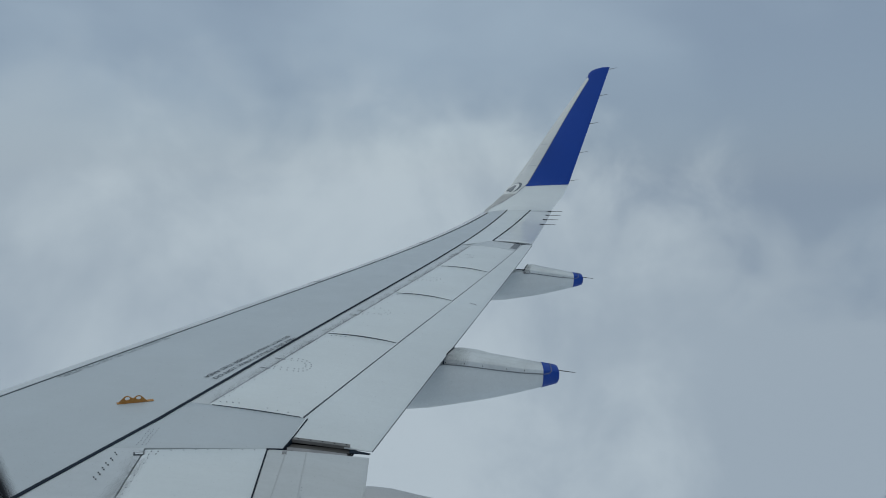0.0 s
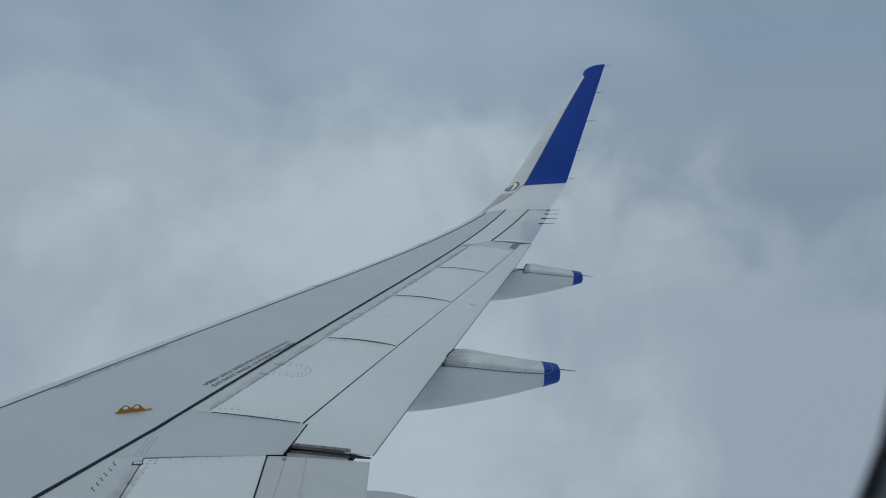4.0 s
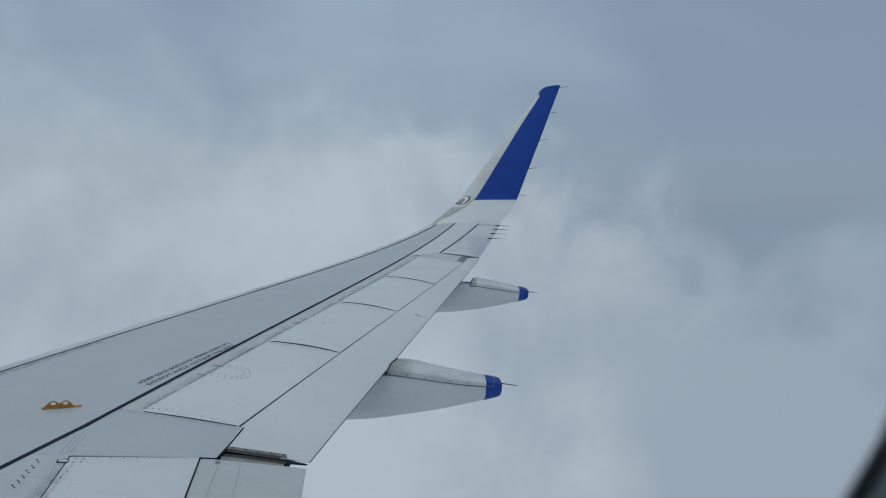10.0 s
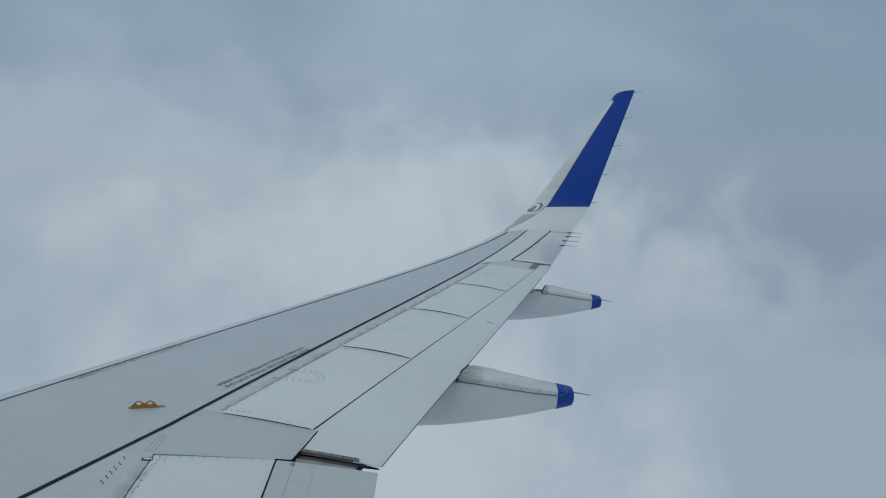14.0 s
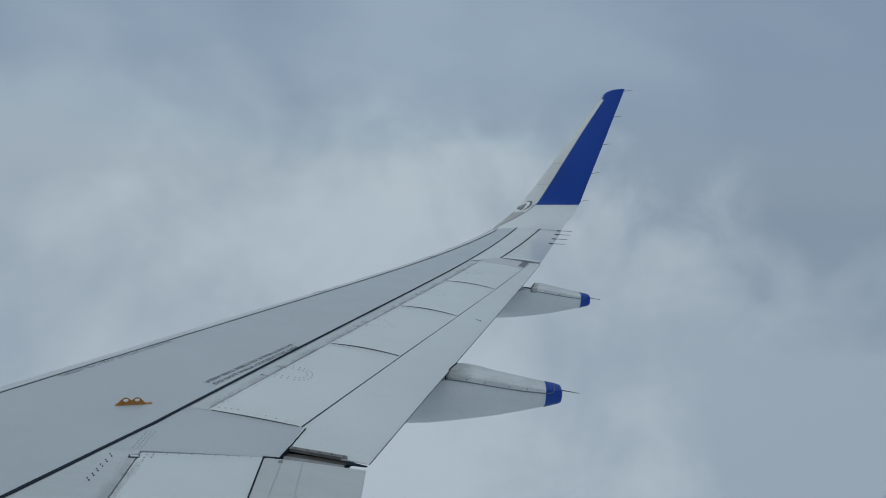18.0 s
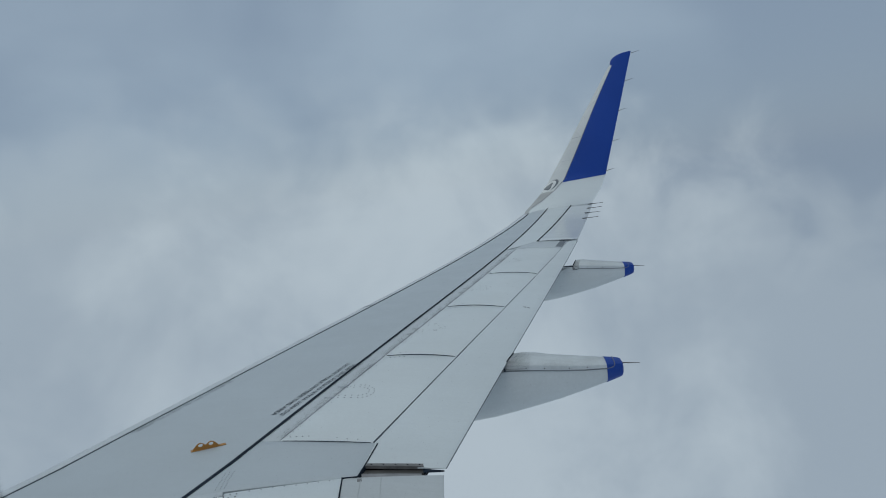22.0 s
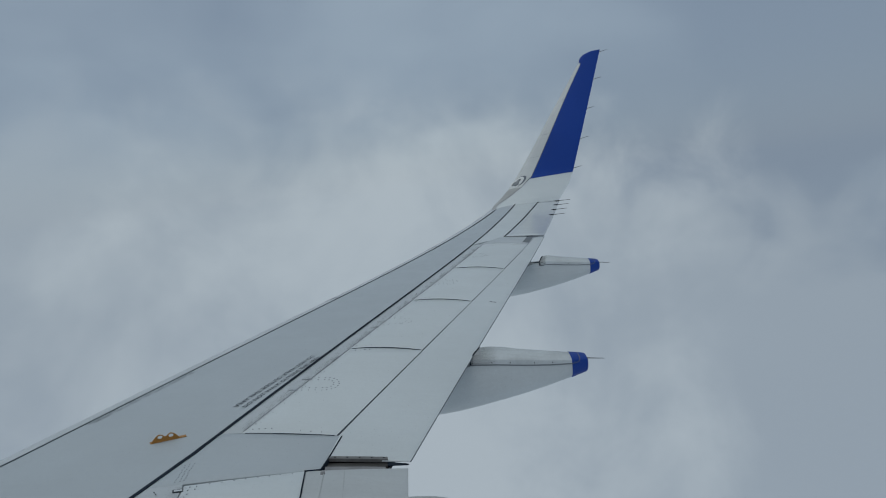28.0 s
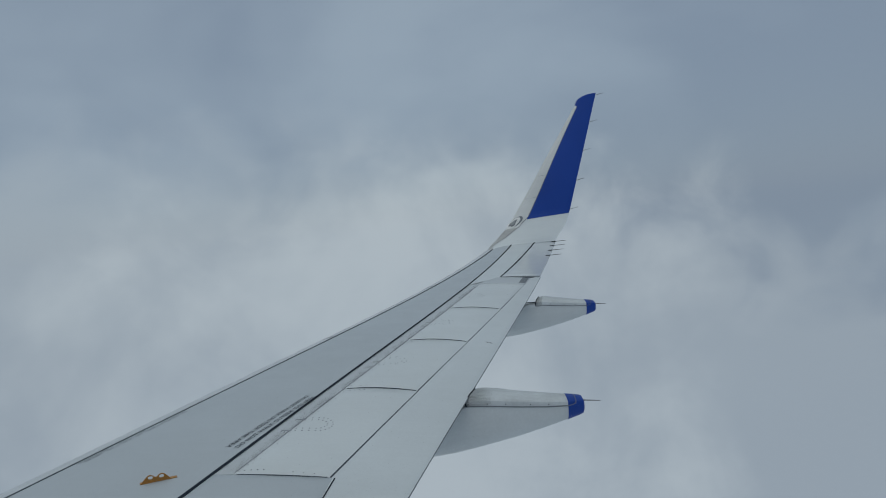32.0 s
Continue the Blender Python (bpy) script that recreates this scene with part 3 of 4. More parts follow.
TAIL = [(0.825, -0.126, -0.353, 0.120), (0.92, -0.143, -0.326, 0.108), (0.948, -0.150, -0.317, 0.102), (0.968, -0.160, -0.308, 0.094), (0.978, -0.180, -0.290, 0.074)]


def canoe_section(x, zt, zb, w, low, high):
    """One ring of the shell, between two places on its outline."""
    zs = zb + (zt - zb) * (0.80 - 0.14 * min(max(x / 0.8, 0), 1))
    full = [(0.0, zb), (0.45, zb + (zs - zb) * 0.10), (0.80, zb + (zs - zb) * 0.35), (0.97, zb + (zs - zb) * 0.75), (1.0, zs),
            (1.0, zs + (zt - zs) * 0.40), (0.95, zs + (zt - zs) * 0.50), (0.55, zs + (zt - zs) * 0.80), (0.0, zt)]
    pts = full[low:high]
    near = [(-u * w, z) for u, z in pts]
    far = [(u * w, z) for u, z in reversed(pts) if u > 0]
    return near + far


def fairing(yc, xt, zt0, size, label, sealed=True, back=0.0):
    def ring(st, low, high, grow=0.0):
        x, zt, zb, w = st
        if low == 4 and x in (0.0, 0.05):
            x, zt = x + back, zt - 0.2 * back
        skew = TE_SLOPE * min(max(1 - x / 0.4, 0), 1) if sealed else 0.0
        if sealed and x >= 0 and low == 4:
            # the cap's front end is cut aslant and stands a little behind the flap
            skew, x = 0.29 + 0.27 * max(1 - x / 0.25, 0) if x < 0.25 else skew, x + 0.028 * max(1 - x / 0.25, 0)
        return [(xt + x * size + skew * dy, yc + dy * (1 + grow) * (0.6 + 0.4 * size), zt0 + z * (0.5 + 0.5 * size)) for dy, z in canoe_section(x, zt, zb, w, low, high)]

    inner_end = (0.001 + back, -0.05 if back == 0 else -0.115, -0.518, 0.183) if sealed else (-0.11, -0.17, -0.52, 0.183)
    body = part("flap_track_fairing", loft([ring(s, 4, 9) for s in CANOE[:FRONT] + [inner_end]]), FAIRING, wing, label)
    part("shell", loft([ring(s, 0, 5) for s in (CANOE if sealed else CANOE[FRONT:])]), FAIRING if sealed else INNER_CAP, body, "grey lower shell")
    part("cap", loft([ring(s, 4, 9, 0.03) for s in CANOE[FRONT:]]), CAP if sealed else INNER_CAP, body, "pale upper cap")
    part("tail_cone", loft([ring((s[0], s[1] + 0.005, s[2] - 0.005, s[3]), 0, 9, 0.035) for s in ([] if sealed else [(0.70, -0.098, -0.392, 0.137)]) + TAIL]), BLUE, body, "blue tail cone")
    if not sealed:
        return body
    film = [ring(s, 4, 9, 0.04) for s in CANOE[FRONT:FRONT + 3]]
    part("grime", loft([[Vector(p) + Vector((0, 0, 0.003)) for p in r] for r in film], closed=False), GRIME, body, "sooty grime behind the gap seal")
    a = Vector(ring(CANOE[FRONT], 4, 5, 0.05)[0])
    if size < 0.97:
        part("gap_seal", rod(a + Vector((0, 0, 0.05)), a + Vector((-0.18 * size, 0.0, 0.068)), 0.009, 0.007, 6), LINE, body)
    line = [tuple(Vector(ring(s, 4, 5, 0.05)[0])) for s in TAIL[:2]]
    mid = Vector(line[0]).lerp(Vector(line[1]), 0.42)
    up = [Vector(q).lerp(Vector(p), 0.46) for p, q in zip(ring(TAIL[1], 4, 9, 0.05)[:5], ring(TAIL[0], 4, 9, 0.05)[:5])]
    trim, bend = bmesh.new(), [Vector(line[0]), mid + Vector((0, 0, 0.004)), up[1].lerp(mid, 0.55) + Vector((0.02 * size, 0, 0))] + [p + Vector((0.03 * size, 0, 0.003)) for p in up[1:5]]
    for a, b in zip(bend, bend[1:]):
        rod(a, b, 0.0028, 0.0028, 5, trim)
    part("tail_joint", trim, INK_WORN, body)
    # joint between cap and shell, and its fasteners
    seam, dots = [], bmesh.new()
    for s in CANOE[FRONT:]:
        r = ring(s, 4, 5, 0.05)[0]
        seam.append([(r[0], r[1], r[2] + 0.0045), (r[0], r[1], r[2] - 0.0045), (r[0], r[1] + 0.02, r[2] - 0.0045), (r[0], r[1] + 0.02, r[2] + 0.0045)])
    part("joint", loft(seam), PAD, body)
    front = [Vector(p) + Vector((0, 0, 0.002)) for p in ring(CANOE[FRONT], 4, 9, 0.05)[:5]]
    bm = bmesh.new()
    for a, b in zip(front, front[1:]):
        rod(a, b, 0.006, 0.006, 5, bm)
    part("gap_seal", bm, LINE, body)
    if back == 0:
        knob = front[1] + Vector((-0.012, -0.004, -0.004))
        part("seal_end", rod(knob - Vector((0.022, 0, 0)), knob + Vector((0.012, 0, 0)), 0.012, 0.008, 8), LINE, body, "black end of the gap seal")
    for k in range(5):
        f = (0.07, 0.36, 0.50, 0.68, 0.83)[k]
        i = min(int(f * 5), 4)
        g = f * 5 - i
        p = Vector(ring(CANOE[FRONT + i], 4, 5, 0.055)[0]).lerp(Vector(ring(CANOE[FRONT + 1 + i], 4, 5, 0.055)[0]), g) + Vector((0, 0, 0.021 * size))
        rod(p, p + Vector((0, 0.012, 0)), 0.005, 0.005, 6, dots)
    tagged(part("fasteners", dots, DARK, body), kind="stuff")
    tip = Vector((xt + 0.975 * size, yc, zt0 - 0.198 * (0.5 + 0.5 * size)))
    part("static_wick", rod(tip, tip + Vector((0.165, 0, -0.022)), 0.006, 0.003), STEEL, body, "thin dark static discharge wick")
    return body


fairing(8.46, 0.617, -1.478, 1.0, "pale grey canoe fairing with a blue tail under the flap")
fairing(12.72, 1.825, -1.148, 0.95, "pale grey canoe fairing with a blue tail near the flap's end", back=0.115)
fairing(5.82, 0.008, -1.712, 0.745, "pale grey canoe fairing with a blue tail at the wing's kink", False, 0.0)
part("flap_tab", panel([(-0.02, 5.69), (0.018, 5.69), (0.018, 5.95), (-0.02, 5.95)], 2, 3, lift=0.003, thick=0.03), INNER, inner_flap)

# ---------------------------------------------------------------- upturned tip
# leading and trailing edge from the wing's end to the tip
EDGES = [((1.62, 16.30, -0.60), (3.000, 16.69, -0.515)), ((1.66, 16.55, -0.520), (3.075, 16.83, -0.445)), ((1.82, 16.75, -0.410), (3.159, 16.95, -0.368)),
         ((2.05, 17.00, -0.225), (3.308, 17.15, -0.230)), ((2.275, 17.20, 0.010), (3.472, 17.36, 0.023)), ((2.70, 17.375, 0.578), (3.697, 17.485, 0.630)),
         ((3.101, 17.55, 1.146), (3.925, 17.61, 1.237)), ((3.50, 17.68, 1.690), (4.155, 17.74, 1.86)),]
# the tip's leading edge sweeps back in a quarter oval
for a in (0, 12, 25, 40, 55, 70, 84):
    g = a / 84
    EDGES.append(((4.375 - 0.491 * math.cos(radians(a)), 17.80 + 0.058 * g, 2.225 + 0.25 * math.sin(radians(a))), (4.335 + 0.048 * g, 17.84 + 0.023 * g, 2.345 + 0.13 * g)))
winglet_normals = []
for k in range(len(EDGES)):
    a, b = EDGES[max(k - 1, 0)], EDGES[min(k + 1, len(EDGES) - 1)]
    span = (Vector(b[0]) + Vector(b[1]) - Vector(a[0]) - Vector(a[1])).normalized()
    chord = (Vector(EDGES[k][1]) - Vector(EDGES[k][0])).normalized()
    winglet_normals.append(chord.cross(span).normalized())


def tip_point(k, s, side=1, lift=0.0):
    """A point on the tip's skin: station k (may be between two), chord fraction s, inner side 1 or outer side -1."""
    i = min(int(k), len(EDGES) - 2)
    g = k - i
    le = Vector(EDGES[i][0]).lerp(Vector(EDGES[i + 1][0]), g)
    te = Vector(EDGES[i][1]).lerp(Vector(EDGES[i + 1][1]), g)
    n = winglet_normals[i].lerp(winglet_normals[i + 1], g).normalized()
    c = (te - le).length
    half = 0.5 * (0.2969 * math.sqrt(s) - 0.126 * s - 0.3516 * s * s + 0.2843 * s ** 3 - 0.1015 * s ** 4)
    return le.lerp(te, s) + n * (half * c * side * 0.9 + lift * side)


CHORD = [0.0, 0.01, 0.03, 0.07, 0.13, 0.2, 0.3, 0.42, 0.55, 0.7, 0.85, 0.97, 1.0]


def tip_shell(k0, k1, s0=0.0, s1=1.0, lift=0.0, steps=2):
    ss = [s0 + (s1 - s0) * c for c in CHORD]
    rings = []
    n = max(1, int(round((k1 - k0) * steps)))
    for j in range(n + 1):
        k = k0 + (k1 - k0) * j / n
        rings.append([tip_point(k, s, 1, lift) for s in ss] + [tip_point(k, s, -1, lift) for s in reversed(ss[1:-1])])
    return loft(rings)


winglet = part("winglet", tip_shell(0, 14, steps=3), PALE, wing, "upturned wing tip, pale grey at its root")
# paint laid on the inner and outer face
def tip_coat(name, corners, mat, label):
    """A thin coat over a run of stations; corners: (station, front fraction, rear fraction[, drop of the front, in stations])."""
    bm = bmesh.new()
    for side in (1, -1):
        rows = []
        full = [(*c, 0.0) if len(c) == 3 else c for c in corners]
        for (ka, fa, ra, da), (kb, fb, rb, db) in zip(full, full[1:]):
            for j in range(5):
                g = j / 4
                k, f, r, d = ka + (kb - ka) * g, fa + (fb - fa) * g, ra + (rb - ra) * g, da + (db - da) * g
                rows.append([tip_point(k - d * (1 - c / 12), f + (r - f) * c / 12, side, 0.004 if r - f > 0.03 else 0.006) for c in range(13)])
        loft(rows, closed=False, bm=bm)
    bmesh.ops.remove_doubles(bm, verts=bm.verts, dist=0.0005)
    return part(name, bm, mat, winglet, label)


tip_coat("blue_panel", [(3.93, 0.275, 1.0, 0.25), (4.6, 0.262, 1.0, 0.0), (5.9, 0.24, 1.0), (7.93, 0.17, 1.0), (8.02, 0.0, 1.0), (10.0, 0.0, 1.0), (12.0, 0.0, 1.0), (13.98, 0.0, 1.0)], BLUE, "deep blue painted winglet face")
# lower leading edge coloured greyer, standing in for the shade it lies in
tip_coat("shaded_edge_root", [(0.0, 0.0, 0.04), (1.2, 0.0, 0.09), (2.2, 0.0, 0.165), (3.0, 0.0, 0.22)], ROOT, "foot of the leading edge, its shade painted in grey")
tip_coat("leading_edge", [(3.0, 0.0, 0.22), (3.93, 0.0, 0.268), (5.9, 0.0, 0.233), (7.92, 0.0, 0.163)], WHITE, "warm white leading edge strip")
tip_coat("panel_joint", [(1.2, 0.086, 0.094), (2.2, 0.160, 0.169), (3.0, 0.216, 0.226), (3.93, 0.264, 0.279), (5.9, 0.228, 0.244), (7.92, 0.156, 0.174)], PAD, "dark joint between the white and blue paint")
for k in (4.62, 5.4, 6.6):
    tip_coat("strip_joint", [(k, 0.03, 0.25 - 0.02 * (k - 4)), (k + 0.02, 0.03, 0.25 - 0.02 * (k - 4))], FADED, "faint joint in the leading edge strip")
# navigation light in the leading edge
light = part("navigation_light", loft([[tip_point(3.45, 0.085, 1, 0.012) + 0.175 * r * (math.cos(a) * (tip_point(4.2, 0.11) - tip_point(3.0, 0.06)).normalized() + 0.62 * math.sin(a) * (tip_point(3.5, 0.16) - tip_point(3.5, 0.05)).normalized()) + winglet_normals[3] * h
              for a in [math.tau * q / 20 for q in range(20)]] for r, h in ((1.0, -0.02), (0.98, 0.006), (0.8, 0.01), (0.72, 0.004))]), RING, winglet, "white oval rim of the navigation light")
part("lens", loft([[tip_point(3.42, 0.08, 1, 0.018) + 0.10 * r * (1 + 0.28 * math.cos(3 * a - 0.6)) * (math.cos(a) * (tip_point(4.2, 0.11) - tip_point(3.0, 0.06)).normalized() + 0.6 * math.sin(a) * (tip_point(3.5, 0.16) - tip_point(3.5, 0.05)).normalized()) + winglet_normals[3] * h
              for a in [math.tau * q / 16 for q in range(16)]] for r, h in ((1.0, 0.0), (0.85, 0.018), (0.4, 0.026))]), LENS, light, "dark glass lens")
# grey oval set off to one side paints the rim's shadow
part("rim_shadow", loft([[tip_point(3.5, 0.10, 1, 0.006) + 0.193 * r * (math.cos(a) * (tip_point(4.2, 0.11) - tip_point(3.0, 0.06)).normalized() + 0.66 * math.sin(a) * (tip_point(3.5, 0.16) - tip_point(3.5, 0.05)).normalized()) + winglet_normals[3] * h
              for a in [math.tau * q / 20 for q in range(20)]] for r, h in ((1.0, 0.0), (0.94, 0.008))]), PAD, light)

# static wicks on the tip's rear edge and behind the aileron
for k in (4.085, 5.05, 6.05, 7.01, 11.8):
    p = tip_point(k, 0.985)
    part("static_wick", rod(p, p + Vector((0.185, 0.0, 0.035)), 0.006, 0.003), STEEL, winglet)
for y in (15.47, 15.90, 16.29, 16.63):
    p = on(x_te(y) - 0.05, y, 0.006)
    part("static_wick", rod(p, p + Vector((0.26, 0.0, 0.0)), 0.007, 0.004), STEEL, wing)
    part("wick_base", rod(p - Vector((0.03, 0, 0)), p + Vector((0.05, 0, 0)), 0.011, 0.009), DARK, wing)

# ---------------------------------------------------------------- stencils, rivets, bracket
def lettering(name, words, start, end, height, turned, mat, lift=0.0035):
    """Words laid on the skin between two plan points, read along that way, or turned about."""
    a, b = Vector(start), Vector(end)
    cu = bpy.data.curves.new("letters", "FONT")
    cu.body, cu.size, cu.resolution_u, cu.offset = words, 1.0, 2, 0.004
    ob = bpy.data.objects.new("letters", cu)
    me = bpy.data.meshes.new_from_object(ob)
    bpy.data.objects.remove(ob)
    xs = [v.co.x for v in me.vertices]
    ys = [v.co.y for v in me.vertices]
    along = (b - a).normalized()
    across = Vector((-along.y, along.x))
    for v in me.vertices:
        u = (v.co.x - min(xs)) / (max(xs) - min(xs))
        w = (v.co.y - min(ys)) / (max(ys) - min(ys))
        if turned:
            u, w = 1 - u, 1 - w
        q = a.lerp(b, u) + across * w * height
        v.co = (q.x, q.y, z_wing(q.x, q.y) + lift)
    bm = bmesh.new()
    bm.from_mesh(me)
    return tagged(part(name, bm, mat, wing, "black stencilled lettering", smooth=False), kind="stuff")


lettering("stencil_lettering", "DO NOT WALK OUTSIDE THIS AREA", (-1.140, 7.10), (-0.724, 8.172), 0.034, False, LETTER)
lettering("stencil_lettering", "DO NOT WALK OUTSIDE THIS AREA", (-1.203, 7.10), (-0.781, 8.19), 0.034, True, LETTER)
rnd = random.Random(4)
bm = bmesh.new()
for row in (0.026, 0.05):
    y = 6.89 + row
    while y < 7.95:
        w = rnd.choice((0.02, 0.03, 0.05, 0.08))
        strip([(x_slat(y) + row, y), (x_slat(y + w) + row, y + w)], rnd.choice((0.004, 0.005, 0.007)), 0.003, 0.002, bm)
        y += w + rnd.choice((0.014, 0.024, 0.05))
tagged(part("stencil_lettering", bm, INK_FAINT, wing, "worn unreadable stencil behind the slats"), kind="stuff")


def dots(points, r, name="rivets", mat=INK):
    bm = bmesh.new()
    for x, y in points:
        p = on(x, y, 0.001)
        rod(p, p + Vector((0, 0, 0.0045)), r, r * 0.9, 6, bm)
    ob = part(name, bm, mat, wing)
    ob["kind"] = "stuff"
    return ob


spots, far_spots = [], []
for y0, y1, n in ((6.69, 8.38, 6), (8.40, 10.0, 5), (10.03, 11.6, 4), (11.62, 13.1, 3)):
    # fasteners by the hinge at each end of a spoiler, and the ring over its actuator
    for q in (0.03, 0.075, 0.12, 0.165):
        near_spots = spots if n == 6 else far_spots
        near_spots.append((x_hinge(y0) + 0.03 + q * 0.9, y0 + 0.045 + q * 0.12))
        if n > 3:
            near_spots.append((x_hinge(y1) + 0.03 + q * 0.9, y1 - 0.055 + q * 0.08))
    # two rows of fasteners in a rounded loop over the actuator, open towards the hinge
    ym = y0 + (y1 - y0) * 0.507
    xm = x_hinge(ym) + 0.148
    for wide, deep, count in ((0.13, 0.118, 11), (0.085, 0.078, 8)):
        loop = [(xm + deep * math.cos(a), ym + wide * math.sin(a)) for a in [radians(-90 + 180 * q / (count - 1)) for q in range(count)]]
        loop += [(xm - 0.05 * k, ym + wide * 0.98) for k in (1, 2)] + [(xm - 0.05 * k, ym - wide * 0.98) for k in (1, 2, 3)]
        (spots if n == 6 else far_spots).extend(loop)
dots(spots, 0.006, mat=INK_WORN)
dots([(x + rnd.uniform(-0.012, 0.012), y + rnd.uniform(-0.01, 0.01)) for x, y in far_spots if rnd.random() < 0.75], 0.0065, mat=FADED)
pairs = [(-1.394 + 0.017 * c, 5.891 - 0.055 * k - 0.017 * c - (0.025 if k else 0.01)) for k in range(6) for c in range(2)]
corner = [(-1.22, 5.948), (-1.183, 5.959), (-1.218, 5.910), (-1.181, 5.921), (-1.05, 5.278), (-1.01, 5.266), (-0.985, 5.235), (-0.965, 5.20), (-0.97, 5.16)]
edge_row = [(-1.118 + 0.0628 * k, 5.994 + 0.0213 * k) for k in range(8)]
front_row = [(-1.214 + 0.0016 * k, 5.866 - 0.068 * k) for k in range(9)]
cross_row = [(-1.219 + 0.048 * k, 5.256 + 0.007 * k) for k in range(4)]
cluster = [(-1.318 + 0.022 * c + rnd.uniform(-0.004, 0.004), 6.005 + 0.031 * k + 0.012 * c) for k in range(8) for c in range(3)]
shake = lambda pts, a: [(x + rnd.uniform(-a, a), y + rnd.uniform(-a, a)) for x, y in pts]
dots(shake(pairs + corner, 0.003), 0.0043)
dots(shake(cross_row, 0.003), 0.0056)
dots(shake(edge_row, 0.003), 0.0042, mat=INK_WORN)
dots(cluster, 0.0034, mat=INK_WORN)
dots(shake(front_row, 0.004), 0.0042, mat=INK_WORN)
dots([(-1.017, 6.82), (-0.708, 6.735), (-0.639, 6.724), (-0.568, 6.72)], 0.005, mat=INK_FAINT)
dots([(-0.346 + 0.002 * k, 5.80 - 0.034 * k) for k in (0, 1, 3, 4, 5, 9, 10, 11)], 0.0032, mat=FADED)
dots([(x_hinge(y) + 0.035, y) for y in [6.85 + 0.16 * k for k in range(39)]], 0.004, mat=FADED)
for x, y, w in ((-1.30, 5.895, 0.056), (-1.287, 5.205, 0.054)):
    # an oblong slot: dark rim, pale inside
    slot = part("hinge_slot", strip([(x, y), (x + w, y + w * 0.3)], 0.032, 0.004, 0.004), INK, wing, "dark-rimmed hinge slot")
    part("slot_inside", strip([(x + 0.009, y + 0.003), (x + w - 0.005, y + w * 0.3 - 0.001)], 0.016, 0.0055, 0.003), PALE, slot)
for x, y, w in ((-0.30, 9.05, 0.05), (0.25, 10.65, 0.05), (0.87, 12.5, 0.06)):
    part("hinge_slot", strip([(x, y), (x + w, y + w * 0.22)], 0.015, 0.005, 0.004), FADED, wing)
# small hooked hinge clips ahead of each spoiler
for x, y in ((-0.85, 7.418), (-0.777, 7.641), (-0.29, 9.02), (-0.22, 9.20), (0.27, 10.66), (0.33, 10.84), (0.83, 12.28), (0.88, 12.43)):
    x0 = x_hinge(y)
    bm = strip([(x0 - 0.062, y + 0.006), (x0 - 0.004, y)], 0.004, 0.005, 0.004)
    strip([(x0 - 0.062, y + 0.008), (x0 - 0.058, y - 0.020)], 0.004, 0.005, 0.004, bm)
    strip([(x0 - 0.012, y - 0.004), (x0 + 0.014, y + 0.004)], 0.020, 0.006, 0.004, bm)
    part("hinge_clip", bm, INK_FAINT if y < 8 else SEAM, wing)
for x, y in ((0.907, 10.03), (0.945, 10.015)):
    part("flap_mark", strip([(x, y + 0.012), (x + 0.016, y + 0.016), (x + 0.024, y - 0.012)], 0.010, 0.003, 0.002), INK, wing)

# dirt along the hinges and joints
def dirt(points, width, mat, lift, steps=20):
    film = strip(points, width, lift, 0.0005, steps=steps)
    ob = part("dirt", film, mat, wing, "faint patchy dirt along a joint")
    ob.visible_shadow = False
    return ob


dirt([(x_hinge(6.72) - 0.02, 6.72), (x_hinge(13.1) - 0.02, 13.1)], 0.115, smudge("hinge_dirt", -1.182 - 0.3425 * 6.39, 0.3425, 0.08, 0.03, 0.16), 0.0056)
dirt([(x_inner_hinge(1.4), 1.4), (x_inner_hinge(5.94), 5.94)], 0.20, smudge("inner_hinge_dirt", -1.255 + 0.064 * 5.96, -0.064, 0.09, 0.06, 0.20), 0.0056)
dirt([(x_line(6.75) + 0.02, 6.75), (x_line(13.0) + 0.02, 13.0)], 0.07, smudge("line_dirt", -1.318 - 0.3395 * 6.39, 0.3395, 0.03, 0.05, 0.15), 0.0054)

# ochre escape-rope bracket, a plate with two eyes
prof = [(-0.088, 0.0), (-0.082, 0.012), (-0.062, 0.038), (-0.050, 0.052), (-0.034, 0.058), (-0.018, 0.05), (-0.006, 0.036), (0.006, 0.036), (0.018, 0.05), (0.034, 0.058), (0.050, 0.052), (0.062, 0.038), (0.082, 0.012), (0.088, 0.0)]
cu = bpy.data.curves.new("plate", "CURVE")
cu.dimensions, cu.fill_mode, cu.extrude, cu.bevel_depth = "2D", "BOTH", 0.004, 0.001
outlines = [prof] + [[(cx + 0.016 * math.cos(a), 0.036 + 0.014 * math.sin(a)) for a in [math.tau * q / 14 for q in range(14)]] for cx in (-0.034, 0.034)]
for pts in outlines:
    sp = cu.splines.new("POLY")
    sp.points.add(len(pts) - 1)
    for q, (x, y) in zip(sp.points, pts):
        q.co = (x, y * 0.78, 0, 1)
    sp.use_cyclic_u = True
ob = bpy.data.objects.new("plate", cu)
me = bpy.data.meshes.new_from_object(ob)
bpy.data.objects.remove(ob)
bm = bmesh.new()
bm.from_mesh(me)
base = on(-1.545, 6.582, 0.001)
e1 = (on(-1.467, 6.619) - on(-1.623, 6.544)).normalized()
e2 = Vector((0, 0, 1))
e2 = (e2 - e1 * e2.dot(e1)).normalized()
bm.transform(Matrix.Translation(base) @ Matrix((e1, e2, e1.cross(e2))).transposed().to_4x4())
bracket = part("rope_bracket", bm, ORANGE, wing, "ochre bracket with two eyes on the wing")
part("bracket_foot", strip([(-1.632, 6.540), (-1.434, 6.646)], 0.026, 0.005, 0.004), ORANGE, bracket)

